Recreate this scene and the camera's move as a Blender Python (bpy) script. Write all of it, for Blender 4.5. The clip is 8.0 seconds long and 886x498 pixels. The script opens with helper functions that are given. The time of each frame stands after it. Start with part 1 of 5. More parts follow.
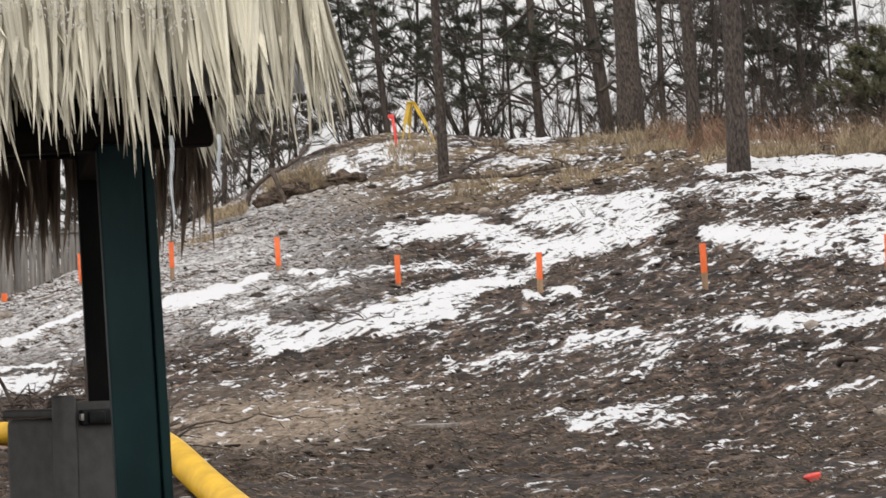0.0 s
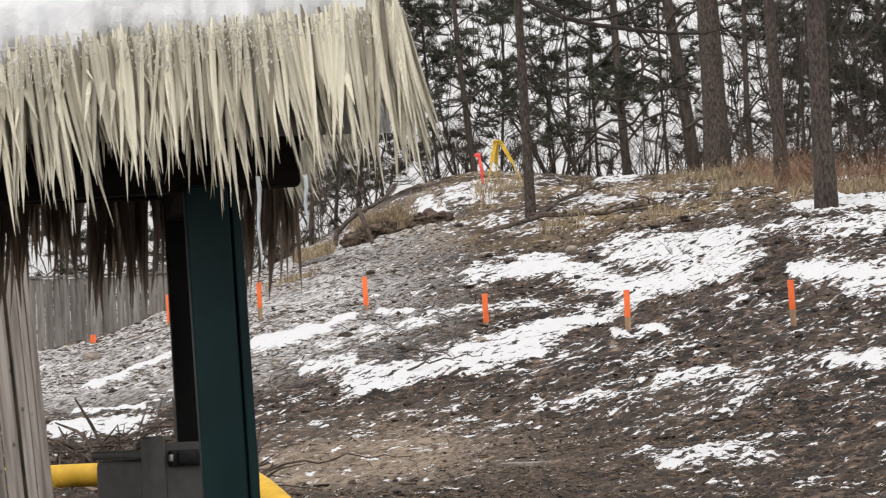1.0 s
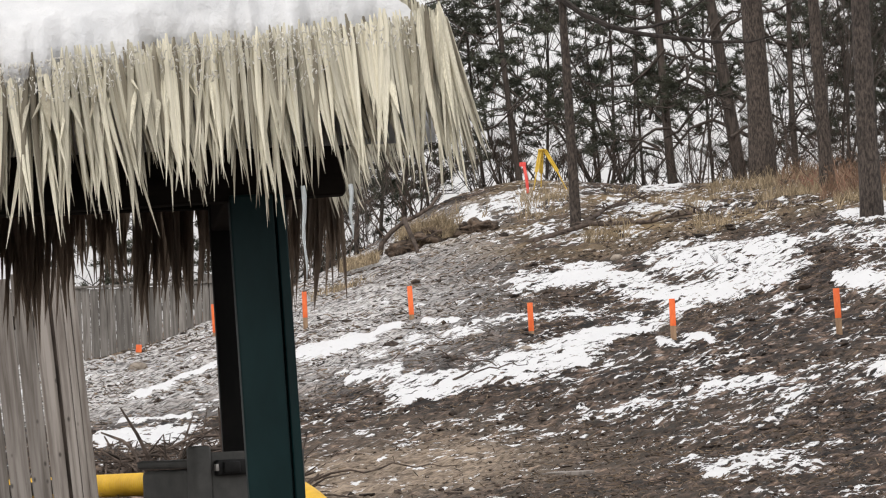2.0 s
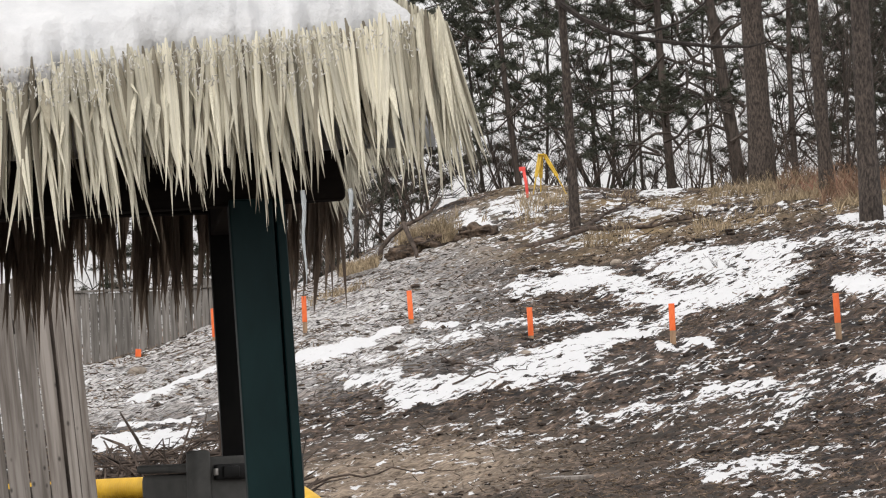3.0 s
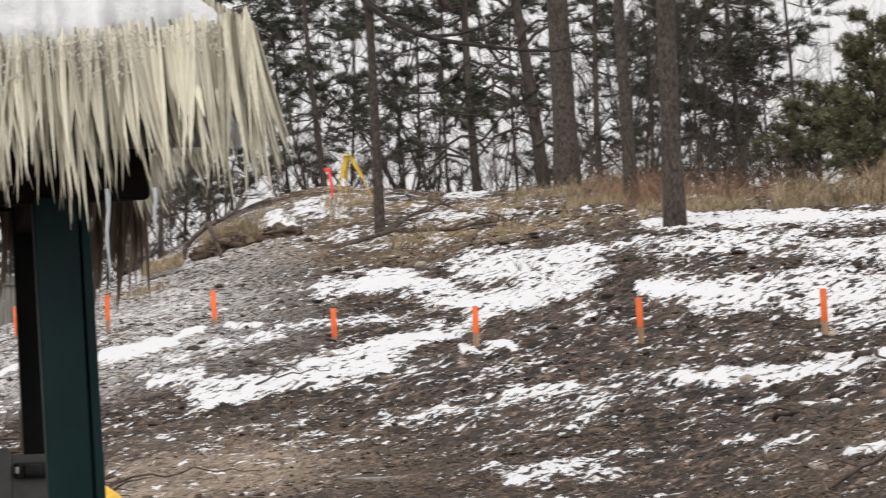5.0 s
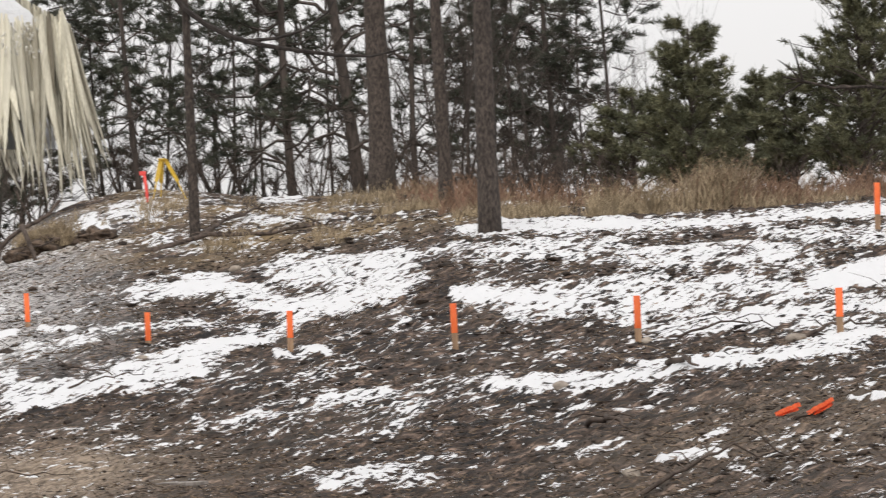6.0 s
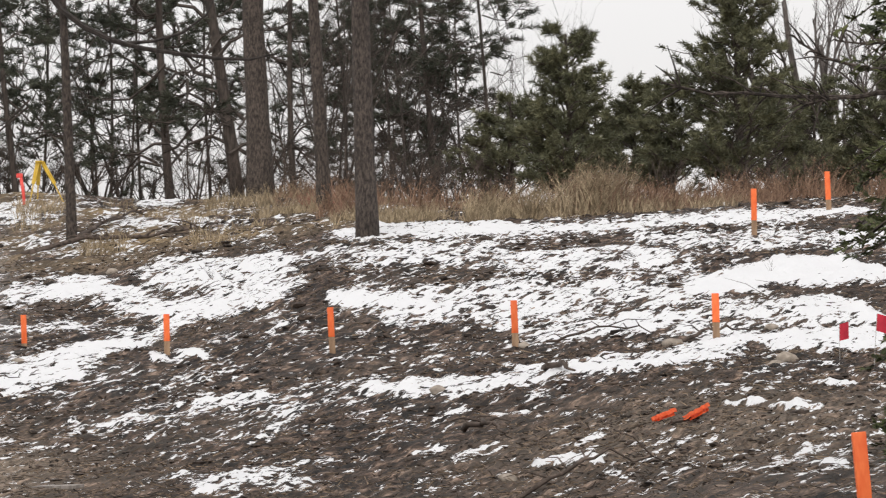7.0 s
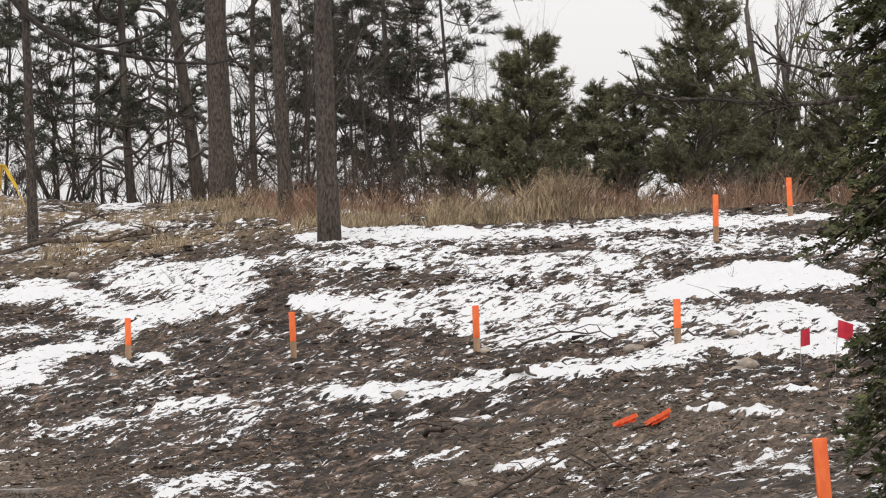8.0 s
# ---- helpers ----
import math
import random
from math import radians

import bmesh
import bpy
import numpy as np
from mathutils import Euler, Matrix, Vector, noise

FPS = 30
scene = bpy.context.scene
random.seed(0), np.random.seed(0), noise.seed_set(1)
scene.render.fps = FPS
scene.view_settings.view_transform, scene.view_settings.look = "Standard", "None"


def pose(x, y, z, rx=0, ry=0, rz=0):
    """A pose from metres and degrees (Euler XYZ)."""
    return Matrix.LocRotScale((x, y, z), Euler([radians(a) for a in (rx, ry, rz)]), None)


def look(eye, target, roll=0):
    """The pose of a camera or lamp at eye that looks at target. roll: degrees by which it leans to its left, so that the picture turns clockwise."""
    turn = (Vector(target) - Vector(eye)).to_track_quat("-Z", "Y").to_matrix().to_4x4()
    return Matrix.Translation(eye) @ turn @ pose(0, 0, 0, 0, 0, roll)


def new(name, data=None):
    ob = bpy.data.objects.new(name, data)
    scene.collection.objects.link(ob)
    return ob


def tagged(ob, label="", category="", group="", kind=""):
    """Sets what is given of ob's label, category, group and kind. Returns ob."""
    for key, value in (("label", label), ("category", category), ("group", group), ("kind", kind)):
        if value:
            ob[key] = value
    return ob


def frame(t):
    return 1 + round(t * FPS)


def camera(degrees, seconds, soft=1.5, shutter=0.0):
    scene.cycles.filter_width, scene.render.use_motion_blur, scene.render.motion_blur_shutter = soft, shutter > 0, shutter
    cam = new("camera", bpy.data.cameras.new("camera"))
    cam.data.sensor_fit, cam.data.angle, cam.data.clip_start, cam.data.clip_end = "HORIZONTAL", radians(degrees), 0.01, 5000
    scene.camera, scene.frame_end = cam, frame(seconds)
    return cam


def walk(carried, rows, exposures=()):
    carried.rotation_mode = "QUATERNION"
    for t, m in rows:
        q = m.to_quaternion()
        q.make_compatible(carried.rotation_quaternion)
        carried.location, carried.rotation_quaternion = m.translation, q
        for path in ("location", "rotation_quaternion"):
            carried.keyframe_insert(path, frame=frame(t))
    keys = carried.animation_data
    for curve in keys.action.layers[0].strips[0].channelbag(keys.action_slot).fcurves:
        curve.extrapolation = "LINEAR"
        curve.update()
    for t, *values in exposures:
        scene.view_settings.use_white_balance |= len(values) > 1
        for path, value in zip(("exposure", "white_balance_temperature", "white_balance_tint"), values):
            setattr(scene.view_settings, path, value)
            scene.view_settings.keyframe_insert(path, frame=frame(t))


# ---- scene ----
cam = camera(12.78, 8.0, soft=1.15, shutter=0.4)
EYE = 1.2
PATH = [
    # seconds, pitch, lean, yaw: the camera stands still and pans
    (0.0, 1.443, 1.830, -1.415), (0.5, 1.944, 2.042, -0.701), (1.0, 2.048, 2.213, -0.137),
    (1.5, 2.124, 2.310, 0.297), (2.0, 2.207, 2.309, 0.522), (2.3, 2.245, 2.300, 0.565), (3.3, 2.272, 2.245, 0.449),
    (3.5, 2.268, 2.239, 0.375), (4.0, 2.241, 2.200, 0.000), (4.2, 2.199, 2.154, -0.334),
    (5.3, 2.200, 1.590, -3.217), (5.5, 2.205, 1.534, -3.790), (6.0, 2.192, 1.397, -5.037),
    (6.5, 2.192, 1.282, -6.045), (7.0, 2.212, 1.197, -6.821), (7.5, 2.251, 1.096, -7.203),
    (8.0, 2.273, 1.032, -7.381),
]
walk(cam, [(t, pose(0, 0, EYE, 90 + pitch, lean, yaw)) for t, pitch, lean, yaw in PATH])

# ---- light: an overcast winter sky ----
world = bpy.data.worlds.new("overcast_sky")
scene.world = world
world.use_nodes = True
wn, wl = world.node_tree.nodes, world.node_tree.links
wn.clear()
sky = wn.new("ShaderNodeTexSky")
sky.sky_type, sky.sun_disc = "NISHITA", False
sky.sun_elevation, sky.sun_rotation, sky.dust_density = radians(50), radians(200), 4.0
dull = wn.new("ShaderNodeHueSaturation")
dull.inputs["Saturation"].default_value = 0.12
low = wn.new("ShaderNodeBackground")
low.inputs["Strength"].default_value = 0.07
cloud = wn.new("ShaderNodeBackground")
cloud.inputs["Color"].default_value, cloud.inputs["Strength"].default_value = (0.972, 0.943, 0.934, 1), 0.62
both = wn.new("ShaderNodeAddShader")
wout = wn.new("ShaderNodeOutputWorld")
wl.new(sky.outputs[0], dull.inputs["Color"])
wl.new(dull.outputs[0], low.inputs["Color"])
wl.new(low.outputs[0], both.inputs[0])
wl.new(cloud.outputs[0], both.inputs[1])
wl.new(both.outputs[0], wout.inputs[0])
sun = new("sun", bpy.data.lights.new("sun", "SUN"))
sun.data.energy, sun.data.angle, sun.data.color = 0.7, radians(25), (1.0, 0.97, 0.93)
sun.matrix_world = look((-6, -14, 22), (0, 0, 0))
scene.view_settings.exposure = 0.1

# ---- materials ----
def material(name, rough=0.8, metal=0.0):
    m = bpy.data.materials.new(name)
    m.use_nodes = True
    b = m.node_tree.nodes["Principled BSDF"]
    b.inputs["Roughness"].default_value, b.inputs["Metallic"].default_value = rough, metal
    return m, m.node_tree.nodes, m.node_tree.links, b


def coords(n, l, scale=(1, 1, 1), local=True):
    tc, mp = n.new("ShaderNodeTexCoord"), n.new("ShaderNodeMapping")
    mp.inputs["Scale"].default_value = scale
    l.new(tc.outputs["Object" if local else "Generated"], mp.inputs[0])
    return mp.outputs[0]


def grain(n, l, vec, scale, detail=4.0, rough=0.6):
    t = n.new("ShaderNodeTexNoise")
    t.inputs["Scale"].default_value, t.inputs["Detail"].default_value, t.inputs["Roughness"].default_value = scale, detail, rough
    l.new(vec, t.inputs["Vector"])
    return t.outputs["Fac"]


def ramp(n, l, fac, stops):
    r = n.new("ShaderNodeValToRGB")
    while len(r.color_ramp.elements) < len(stops):
        r.color_ramp.elements.new(0.5)
    for e, (p, c) in zip(r.color_ramp.elements, stops):
        e.position, e.color = p, (*c, 1)
    l.new(fac, r.inputs[0])
    return r.outputs[0]


def mix(n, l, a, b, fac, blend="MIX"):
    m = n.new("ShaderNodeMix")
    m.data_type, m.blend_type = "RGBA", blend
    for slot, val in ((0, fac), (6, a), (7, b)):
        if isinstance(val, (int, float)):
            m.inputs[slot].default_value = val
        elif isinstance(val, tuple):
            m.inputs[slot].default_value = (*val, 1)
        else:
            l.new(val, m.inputs[slot])
    return m.outputs[2]


def bump(n, l, b, height, strength=0.5, dist=0.01):
    u = n.new("ShaderNodeBump")
    u.inputs["Strength"].default_value, u.inputs["Distance"].default_value = strength, dist
    l.new(height, u.inputs["Height"])
    l.new(u.outputs[0], b.inputs["Normal"])


def surface(name, c0, c1, scale=(8, 8, 8), fine=6.0, rough=0.8, metal=0.0, vary=0.25, relief=0.4, dist=0.006, island=False, knots=False, old=0.0):
    """A grained surface in two tones, with broad stains and a piece-by-piece change of tone."""
    m, n, l, b = material(name, rough, metal)
    v = coords(n, l, scale)
    g = grain(n, l, v, fine, 5)
    s = grain(n, l, v, fine * 0.13, 3)
    col = ramp(n, l, g, [(0.38, c0), (0.62, c1)])
    dark = tuple(0.62 * q for q in c0)
    col = mix(n, l, col, dark, ramp(n, l, s, [(0.5, (0, 0, 0)), (0.8, (0.7, 0.7, 0.7))]))
    if knots:
        vo = n.new("ShaderNodeTexVoronoi")
        vo.inputs["Scale"].default_value = 12.0
        l.new(coords(n, l, (1, 1, 0.55)), vo.inputs["Vector"])
        col = mix(n, l, col, tuple(0.25 * q for q in c0), ramp(n, l, vo.outputs["Distance"], [(0.05, (0.85, 0.85, 0.85)), (0.15, (0, 0, 0))]))
    if vary:
        if island:
            o = n.new("ShaderNodeNewGeometry").outputs["Random Per Island"]
        else:
            o = n.new("ShaderNodeObjectInfo").outputs["Random"]
        stops = [(0.0, (1 - vary,) * 3), (1.0, (1 + vary * 0.6,) * 3)]
        if old:
            # a share of old, darker pieces
            stops = [(0.0, (0.22, 0.2, 0.18)), (old, (0.5, 0.48, 0.45)), (old + 0.12, (1 - vary,) * 3), (1.0, (1 + vary * 0.6,) * 3)]
        tone = ramp(n, l, o, stops)
        col = mix(n, l, col, tone, 1.0, "MULTIPLY")
    l.new(col, b.inputs["Base Color"])
    bump(n, l, b, g, relief, dist)
    return m


bark = surface("bark", (0.026, 0.02, 0.016), (0.12, 0.094, 0.078), (1, 1, 0.34), 36, 0.95, relief=0.9, dist=0.02)
bark_dark = surface("dark_bark", (0.042, 0.034, 0.029), (0.105, 0.083, 0.069), (1, 1, 0.2), 20, 0.95, relief=0.7)
wet_bark = surface("wet_dark_bark", (0.018, 0.014, 0.012), (0.05, 0.04, 0.034), (1, 1, 0.3), 20, 0.9, vary=0)
bark_grey = surface("grey_bark", (0.07, 0.058, 0.052), (0.19, 0.16, 0.145), (1, 1, 0.25), 18, 0.95)
orange_paint = surface("orange_paint", (0.86, 0.13, 0.025), (0.95, 0.2, 0.05), (1, 1, 0.3), 30, 0.55, vary=0.1, relief=0.15)
coral_paint = surface("coral_red_paint", (0.82, 0.07, 0.06), (0.9, 0.12, 0.09), (1, 1, 0.3), 30, 0.55, vary=0, relief=0.15)
stake_wood = surface("raw_stake_wood", (0.24, 0.14, 0.08), (0.38, 0.25, 0.15), (1, 1, 0.1), 60, 0.8, vary=0.15)
red_flag = surface("red_flag_film", (0.5, 0.012, 0.035), (0.62, 0.02, 0.05), (1, 1, 1), 20, 0.5, vary=0.1, relief=0.1)
wire = surface("wire", (0.4, 0.38, 0.36), (0.55, 0.53, 0.5), rough=0.4, metal=0.8, vary=0)
fence_wood = surface("weathered_fence_wood", (0.13, 0.118, 0.105), (0.25, 0.23, 0.21), (1, 1, 0.06), 26, 0.9, vary=0.28)
panel_wood = surface("weathered_panel_wood", (0.16, 0.138, 0.12), (0.33, 0.298, 0.27), (1, 1, 0.05), 24, 0.88, vary=0.25, knots=True)
green_paint = surface("dark_green_paint", (0.002, 0.013, 0.014), (0.004, 0.02, 0.021), (1, 1, 0.4), 12, 0.5, vary=0, relief=0.15, dist=0.002)
black_paint = surface("black_paint", (0.006, 0.006, 0.006), (0.014, 0.013, 0.012), (1, 1, 0.4), 12, 0.6, vary=0, relief=0.15, dist=0.002)
# near-black timber of the beams, used again for the eaves' shade sheet
timber_and_shade = surface("timber_and_shade", (0.005, 0.004, 0.0035), (0.014, 0.011, 0.009), (0.2, 1, 1), 20, 0.85, vary=0)
grey_plastic = surface("grey_plastic", (0.088, 0.088, 0.083), (0.115, 0.113, 0.107), (1, 1, 1), 25, 0.55, vary=0, relief=0.15, dist=0.002)
black_plastic = surface("black_plastic", (0.01, 0.01, 0.01), (0.02, 0.02, 0.02), (1, 1, 1), 25, 0.4, vary=0, relief=0.1)
yellow_pipe = surface("yellow_plastic", (0.62, 0.36, 0.02), (0.78, 0.47, 0.03), (1, 1, 1), 6, 0.5, vary=0, relief=0.1)
yellow_paint = surface("yellow_paint", (0.6, 0.38, 0.03), (0.75, 0.5, 0.06), (1, 1, 1), 10, 0.5, vary=0.1, relief=0.1)
clod_earth = surface("clod_earth", (0.016, 0.011, 0.008), (0.1, 0.07, 0.052), (1, 1, 1), 20, 0.95, vary=0.5, relief=0.8, dist=0.01, island=True)
bank_earth = surface("bank_earth", (0.022, 0.015, 0.011), (0.17, 0.12, 0.085), (1, 1, 1), 7, 0.95, vary=0, relief=0.9, dist=0.02)
stone = surface("field_stone", (0.24, 0.2, 0.16), (0.42, 0.36, 0.3), (1, 1, 1), 14, 0.9)
chip_wood = surface("wood_chip", (0.022, 0.015, 0.011), (0.28, 0.205, 0.14), (1, 1, 1), 7, 0.9, vary=0.75, relief=0.3, island=True)
stick_bark = surface("stick_bark", (0.045, 0.033, 0.026), (0.14, 0.105, 0.085), (1, 1, 1), 12, 0.95, vary=0.3, island=True)
straw = surface("dry_grass", (0.22, 0.165, 0.1), (0.47, 0.37, 0.24), (1, 1, 1), 5, 0.9, vary=0.45, relief=0.0, island=True)
red_brush = surface("reddish_brush", (0.17, 0.1, 0.065), (0.3, 0.19, 0.125), (1, 1, 1), 5, 0.9, vary=0.4, relief=0.0, island=True)
red_twig = surface("red_twigs", (0.24, 0.07, 0.05), (0.4, 0.13, 0.1), (1, 1, 1), 8, 0.8, vary=0.3, relief=0.0, island=True)
pale_weed = surface("pale_weed", (0.3, 0.23, 0.16), (0.5, 0.41, 0.31), (1, 1, 1), 8, 0.9, vary=0.3, relief=0.0, island=True)
needle = surface("pine_needles", (0.042, 0.05, 0.034), (0.095, 0.1, 0.066), (1, 1, 1), 4, 0.75, vary=0.4, relief=0.0, island=True)
needle_young = surface("young_pine_needles", (0.085, 0.09, 0.05), (0.19, 0.185, 0.1), (1, 1, 1), 2, 0.75, vary=0.4, relief=0.0, island=True)
cedar_leaf = surface("cedar_leaf", (0.033, 0.043, 0.014), (0.115, 0.123, 0.042), (1, 1, 1), 5, 0.7, vary=0.45, relief=0.0, island=True)
thatch = surface("dry_palm_thatch", (0.6, 0.555, 0.43), (0.8, 0.755, 0.61), (90, 90, 0.5), 2.2, 0.7, vary=0.3, relief=0.2, dist=0.002, old=0.15)
thatch_stuff = surface("dry_palm_thatch_mass", (0.54, 0.495, 0.38), (0.77, 0.725, 0.58), (200, 200, 1.5), 2.2, 0.75, vary=0.3, relief=0.2, dist=0.002, island=True, old=0.18)
# a browner, darker copy of the thatch: shade under the roof put into colour
shaded_thatch = surface("shaded_brown_thatch", (0.13, 0.1, 0.078), (0.3, 0.235, 0.185), (200, 200, 1.5), 2.2, 0.85, vary=0.5, relief=0.2, dist=0.002, island=True)
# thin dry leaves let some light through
n_, l_ = shaded_thatch.node_tree.nodes, shaded_thatch.node_tree.links
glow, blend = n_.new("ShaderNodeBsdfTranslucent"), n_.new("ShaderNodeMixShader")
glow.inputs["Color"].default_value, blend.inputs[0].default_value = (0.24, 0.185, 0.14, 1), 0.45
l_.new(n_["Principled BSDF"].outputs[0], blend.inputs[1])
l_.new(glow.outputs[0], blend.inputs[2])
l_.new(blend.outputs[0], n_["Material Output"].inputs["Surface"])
for m_ in (green_paint, black_paint, timber_and_shade, black_plastic, grey_plastic):
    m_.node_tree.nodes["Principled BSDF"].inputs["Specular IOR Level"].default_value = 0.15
ice, n_, l_, b_ = material("ice", 0.08)
b_.inputs["Transmission Weight"].default_value, b_.inputs["IOR"].default_value = 0.55, 1.31
b_.inputs["Base Color"].default_value = (0.9, 0.95, 0.97, 1)

slush = surface("frozen_slush", (0.6, 0.565, 0.49), (0.82, 0.8, 0.75), (1, 1, 1), 40, 0.4, vary=0.2, relief=0.1, island=True)
snow_white, n_, l_, b_ = material("snow", 0.7)
v_ = coords(n_, l_)
l_.new(ramp(n_, l_, grain(n_, l_, v_, 9, 5), [(0.35, (0.62, 0.625, 0.635)), (0.62, (0.74, 0.74, 0.745))]), b_.inputs["Base Color"])
bump(n_, l_, b_, grain(n_, l_, v_, 26, 6), 0.6, 0.015)

# soil with snow lying where the "snow" cover says, broken up by the grain of the ground
soil, n_, l_, b_ = material("soil_and_snow", 0.95)
v_ = coords(n_, l_)
v2_ = n_.new("ShaderNodeMapping")
v2_.inputs["Rotation"].default_value = (0, 0, radians(-54))
l_.new(v_, v2_.inputs[0])
w_ = n_.new("ShaderNodeMapping")
w_.inputs["Scale"].default_value = (0.42, 1.0, 0.6)
l_.new(v2_.outputs[0], w_.inputs[0])
w_ = w_.outputs[0]
comb = n_.new("ShaderNodeMapping")
comb.inputs["Scale"].default_value = (0.2, 1.0, 0.6)
l_.new(v2_.outputs[0], comb.inputs[0])
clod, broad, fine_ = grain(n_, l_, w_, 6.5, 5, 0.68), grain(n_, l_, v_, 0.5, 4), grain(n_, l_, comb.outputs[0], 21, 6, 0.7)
# the near-black low stops paint shade of crevices between clods into the soil
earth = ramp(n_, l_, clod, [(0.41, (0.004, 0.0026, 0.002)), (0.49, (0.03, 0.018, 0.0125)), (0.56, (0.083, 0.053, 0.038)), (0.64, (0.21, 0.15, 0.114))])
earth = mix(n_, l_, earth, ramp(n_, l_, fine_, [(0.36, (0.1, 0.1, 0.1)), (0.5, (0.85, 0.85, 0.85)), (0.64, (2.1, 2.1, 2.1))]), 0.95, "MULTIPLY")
earth = mix(n_, l_, earth, (0.15, 0.115, 0.085), ramp(n_, l_, broad, [(0.45, (0, 0, 0)), (0.7, (0.25, 0.25, 0.25))]))
att = n_.new("ShaderNodeAttribute")
att.attribute_name = "cover"
sep = n_.new("ShaderNodeSeparateColor")
l_.new(att.outputs["Color"], sep.inputs[0])
sand = mix(n_, l_, earth, ramp(n_, l_, fine_, [(0.38, (0.09, 0.064, 0.044)), (0.62, (0.42, 0.33, 0.245))]), sep.outputs["Green"])
grassy = mix(n_, l_, sand, ramp(n_, l_, clod, [(0.3, (0.12, 0.08, 0.04)), (0.7, (0.36, 0.26, 0.14))]), sep.outputs["Blue"])


def sums(n, l, op, a, b):
    m = n.new("ShaderNodeMath")
    m.operation = op
    for slot, val in ((0, a), (1, b)):
        if isinstance(val, (int, float)):
            m.inputs[slot].default_value = val
        else:
            l.new(val, m.inputs[slot])
    return m.outputs[0]


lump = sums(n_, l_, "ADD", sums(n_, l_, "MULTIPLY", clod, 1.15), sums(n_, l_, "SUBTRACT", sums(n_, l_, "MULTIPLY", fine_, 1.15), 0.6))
frost = sums(n_, l_, "MULTIPLY", att.outputs["Alpha"], ramp(n_, l_, fine_, [(0.43, (0.08, 0.08, 0.08)), (0.55, (0.8, 0.8, 0.8))]))
grassy = mix(n_, l_, grassy, (0.62, 0.6, 0.585), frost)
crumb = grain(n_, l_, w_, 9.0, 5, 0.66)
cov = sums(n_, l_, "ADD", sep.outputs["Red"], sums(n_, l_, "MULTIPLY", sums(n_, l_, "SUBTRACT", crumb, 0.5), 3.5))
white = ramp(n_, l_, cov, [(0.48, (0, 0, 0)), (0.53, (1, 1, 1))])
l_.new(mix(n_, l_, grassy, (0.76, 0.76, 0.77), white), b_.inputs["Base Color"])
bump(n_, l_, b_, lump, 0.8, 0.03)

# ---- the ground ----
# heights over the plan, by bearing (x / y) and by distance ahead
FAR = (18, 24, 30, 37, 44, 52, 60, 68, 77, 95, 140)
BEAR = (-0.1, -0.05, 0.0, 0.05, 0.1, 0.15, 0.2, 0.25)
HILL = np.array((
    (0.35, 0.41, 0.47, 0.62, 0.89, 1.35, 1.95, 2.03, 2.02, 1.74, 1.40),
    (0.38, 0.43, 0.47, 0.64, 0.98, 1.76, 2.47, 3.15, 3.20, 2.70, 1.90),
    (0.40, 0.45, 0.49, 0.72, 1.26, 2.13, 2.96, 4.02, 5.27, 5.54, 4.20),
    (0.43, 0.46, 0.56, 0.91, 1.58, 2.28, 3.30, 4.31, 5.21, 5.54, 4.20),
    (0.45, 0.46, 0.69, 1.23, 1.86, 2.98, 3.86, 4.55, 5.21, 5.41, 4.20),
    (0.49, 0.60, 0.94, 1.49, 2.14, 3.17, 3.94, 4.50, 4.94, 5.14, 4.00),
    (0.54, 0.81, 1.24, 1.69, 2.46, 3.35, 4.07, 4.60, 4.94, 5.00, 3.80),
    (0.56, 0.87, 1.35, 1.78, 2.55, 3.43, 4.16, 4.65, 5.00, 5.00, 3.80),
))
DIST = np.array((-40.0, 3.0, 9.0, *FAR, 400.0, 3000.0))
HGT = np.column_stack([np.zeros(8), np.zeros(8), np.full(8, 0.12), HILL, np.full(8, 1.5), np.full(8, 0.5)])


def smooth(p):
    return p * p * (3 - 2 * p)


def cubic(a, b, c, d, s):
    return b + 0.5 * s * (c - a + s * (2 * a - 5 * b + 4 * c - d + s * (3 * (b - c) + d - a)))


def land(x, y):
    """The smooth height of the ground; arrays or numbers."""
    x, y = np.asarray(x, float), np.asarray(y, float)
    u = np.clip((x / np.maximum(y, 8.0) + 0.1) / 0.05, 0, 6.999)
    i = np.clip(np.searchsorted(DIST, y, side="right") - 1, 1, len(DIST) - 3)
    s = np.clip((y - DIST[i]) / (DIST[i + 1] - DIST[i]), 0, 1)
    j = u.astype(int)
    f = u - j

    def column(k):
        k = np.clip(k, 0, 7)
        return cubic(HGT[k, i - 1], HGT[k, i], HGT[k, i + 1], HGT[k, i + 2], s)

    z = cubic(column(j - 1), column(j), column(j + 1), column(j + 2), f)
    # low heaps of spoil behind the hut
    z = z + 0.16 * np.exp(-(((x + 2.7) / 0.85) ** 2 + ((y - 28.0) / 2.0) ** 2)) + 0.1 * np.exp(-(((x + 0.95) / 0.6) ** 2 + ((y - 21.0) / 1.5) ** 2))
    return z


def ground_at(x, y):
    return float(land(x, y))


def lattice(seed):
    return np.random.RandomState(seed).rand(256, 256)


def vnoise(x, y, seed=0):
    """Smooth random values, 0 to 1, one cell a metre."""
    tab = lattice(seed)
    i, j = np.floor(x).astype(int), np.floor(y).astype(int)
    f, g = smooth(x - i), smooth(y - j)
    a, b = tab[i % 256, j % 256], tab[(i + 1) % 256, j % 256]
    c, d = tab[i % 256, (j + 1) % 256], tab[(i + 1) % 256, (j + 1) % 256]
    return (a * (1 - f) + b * f) * (1 - g) + (c * (1 - f) + d * f) * g


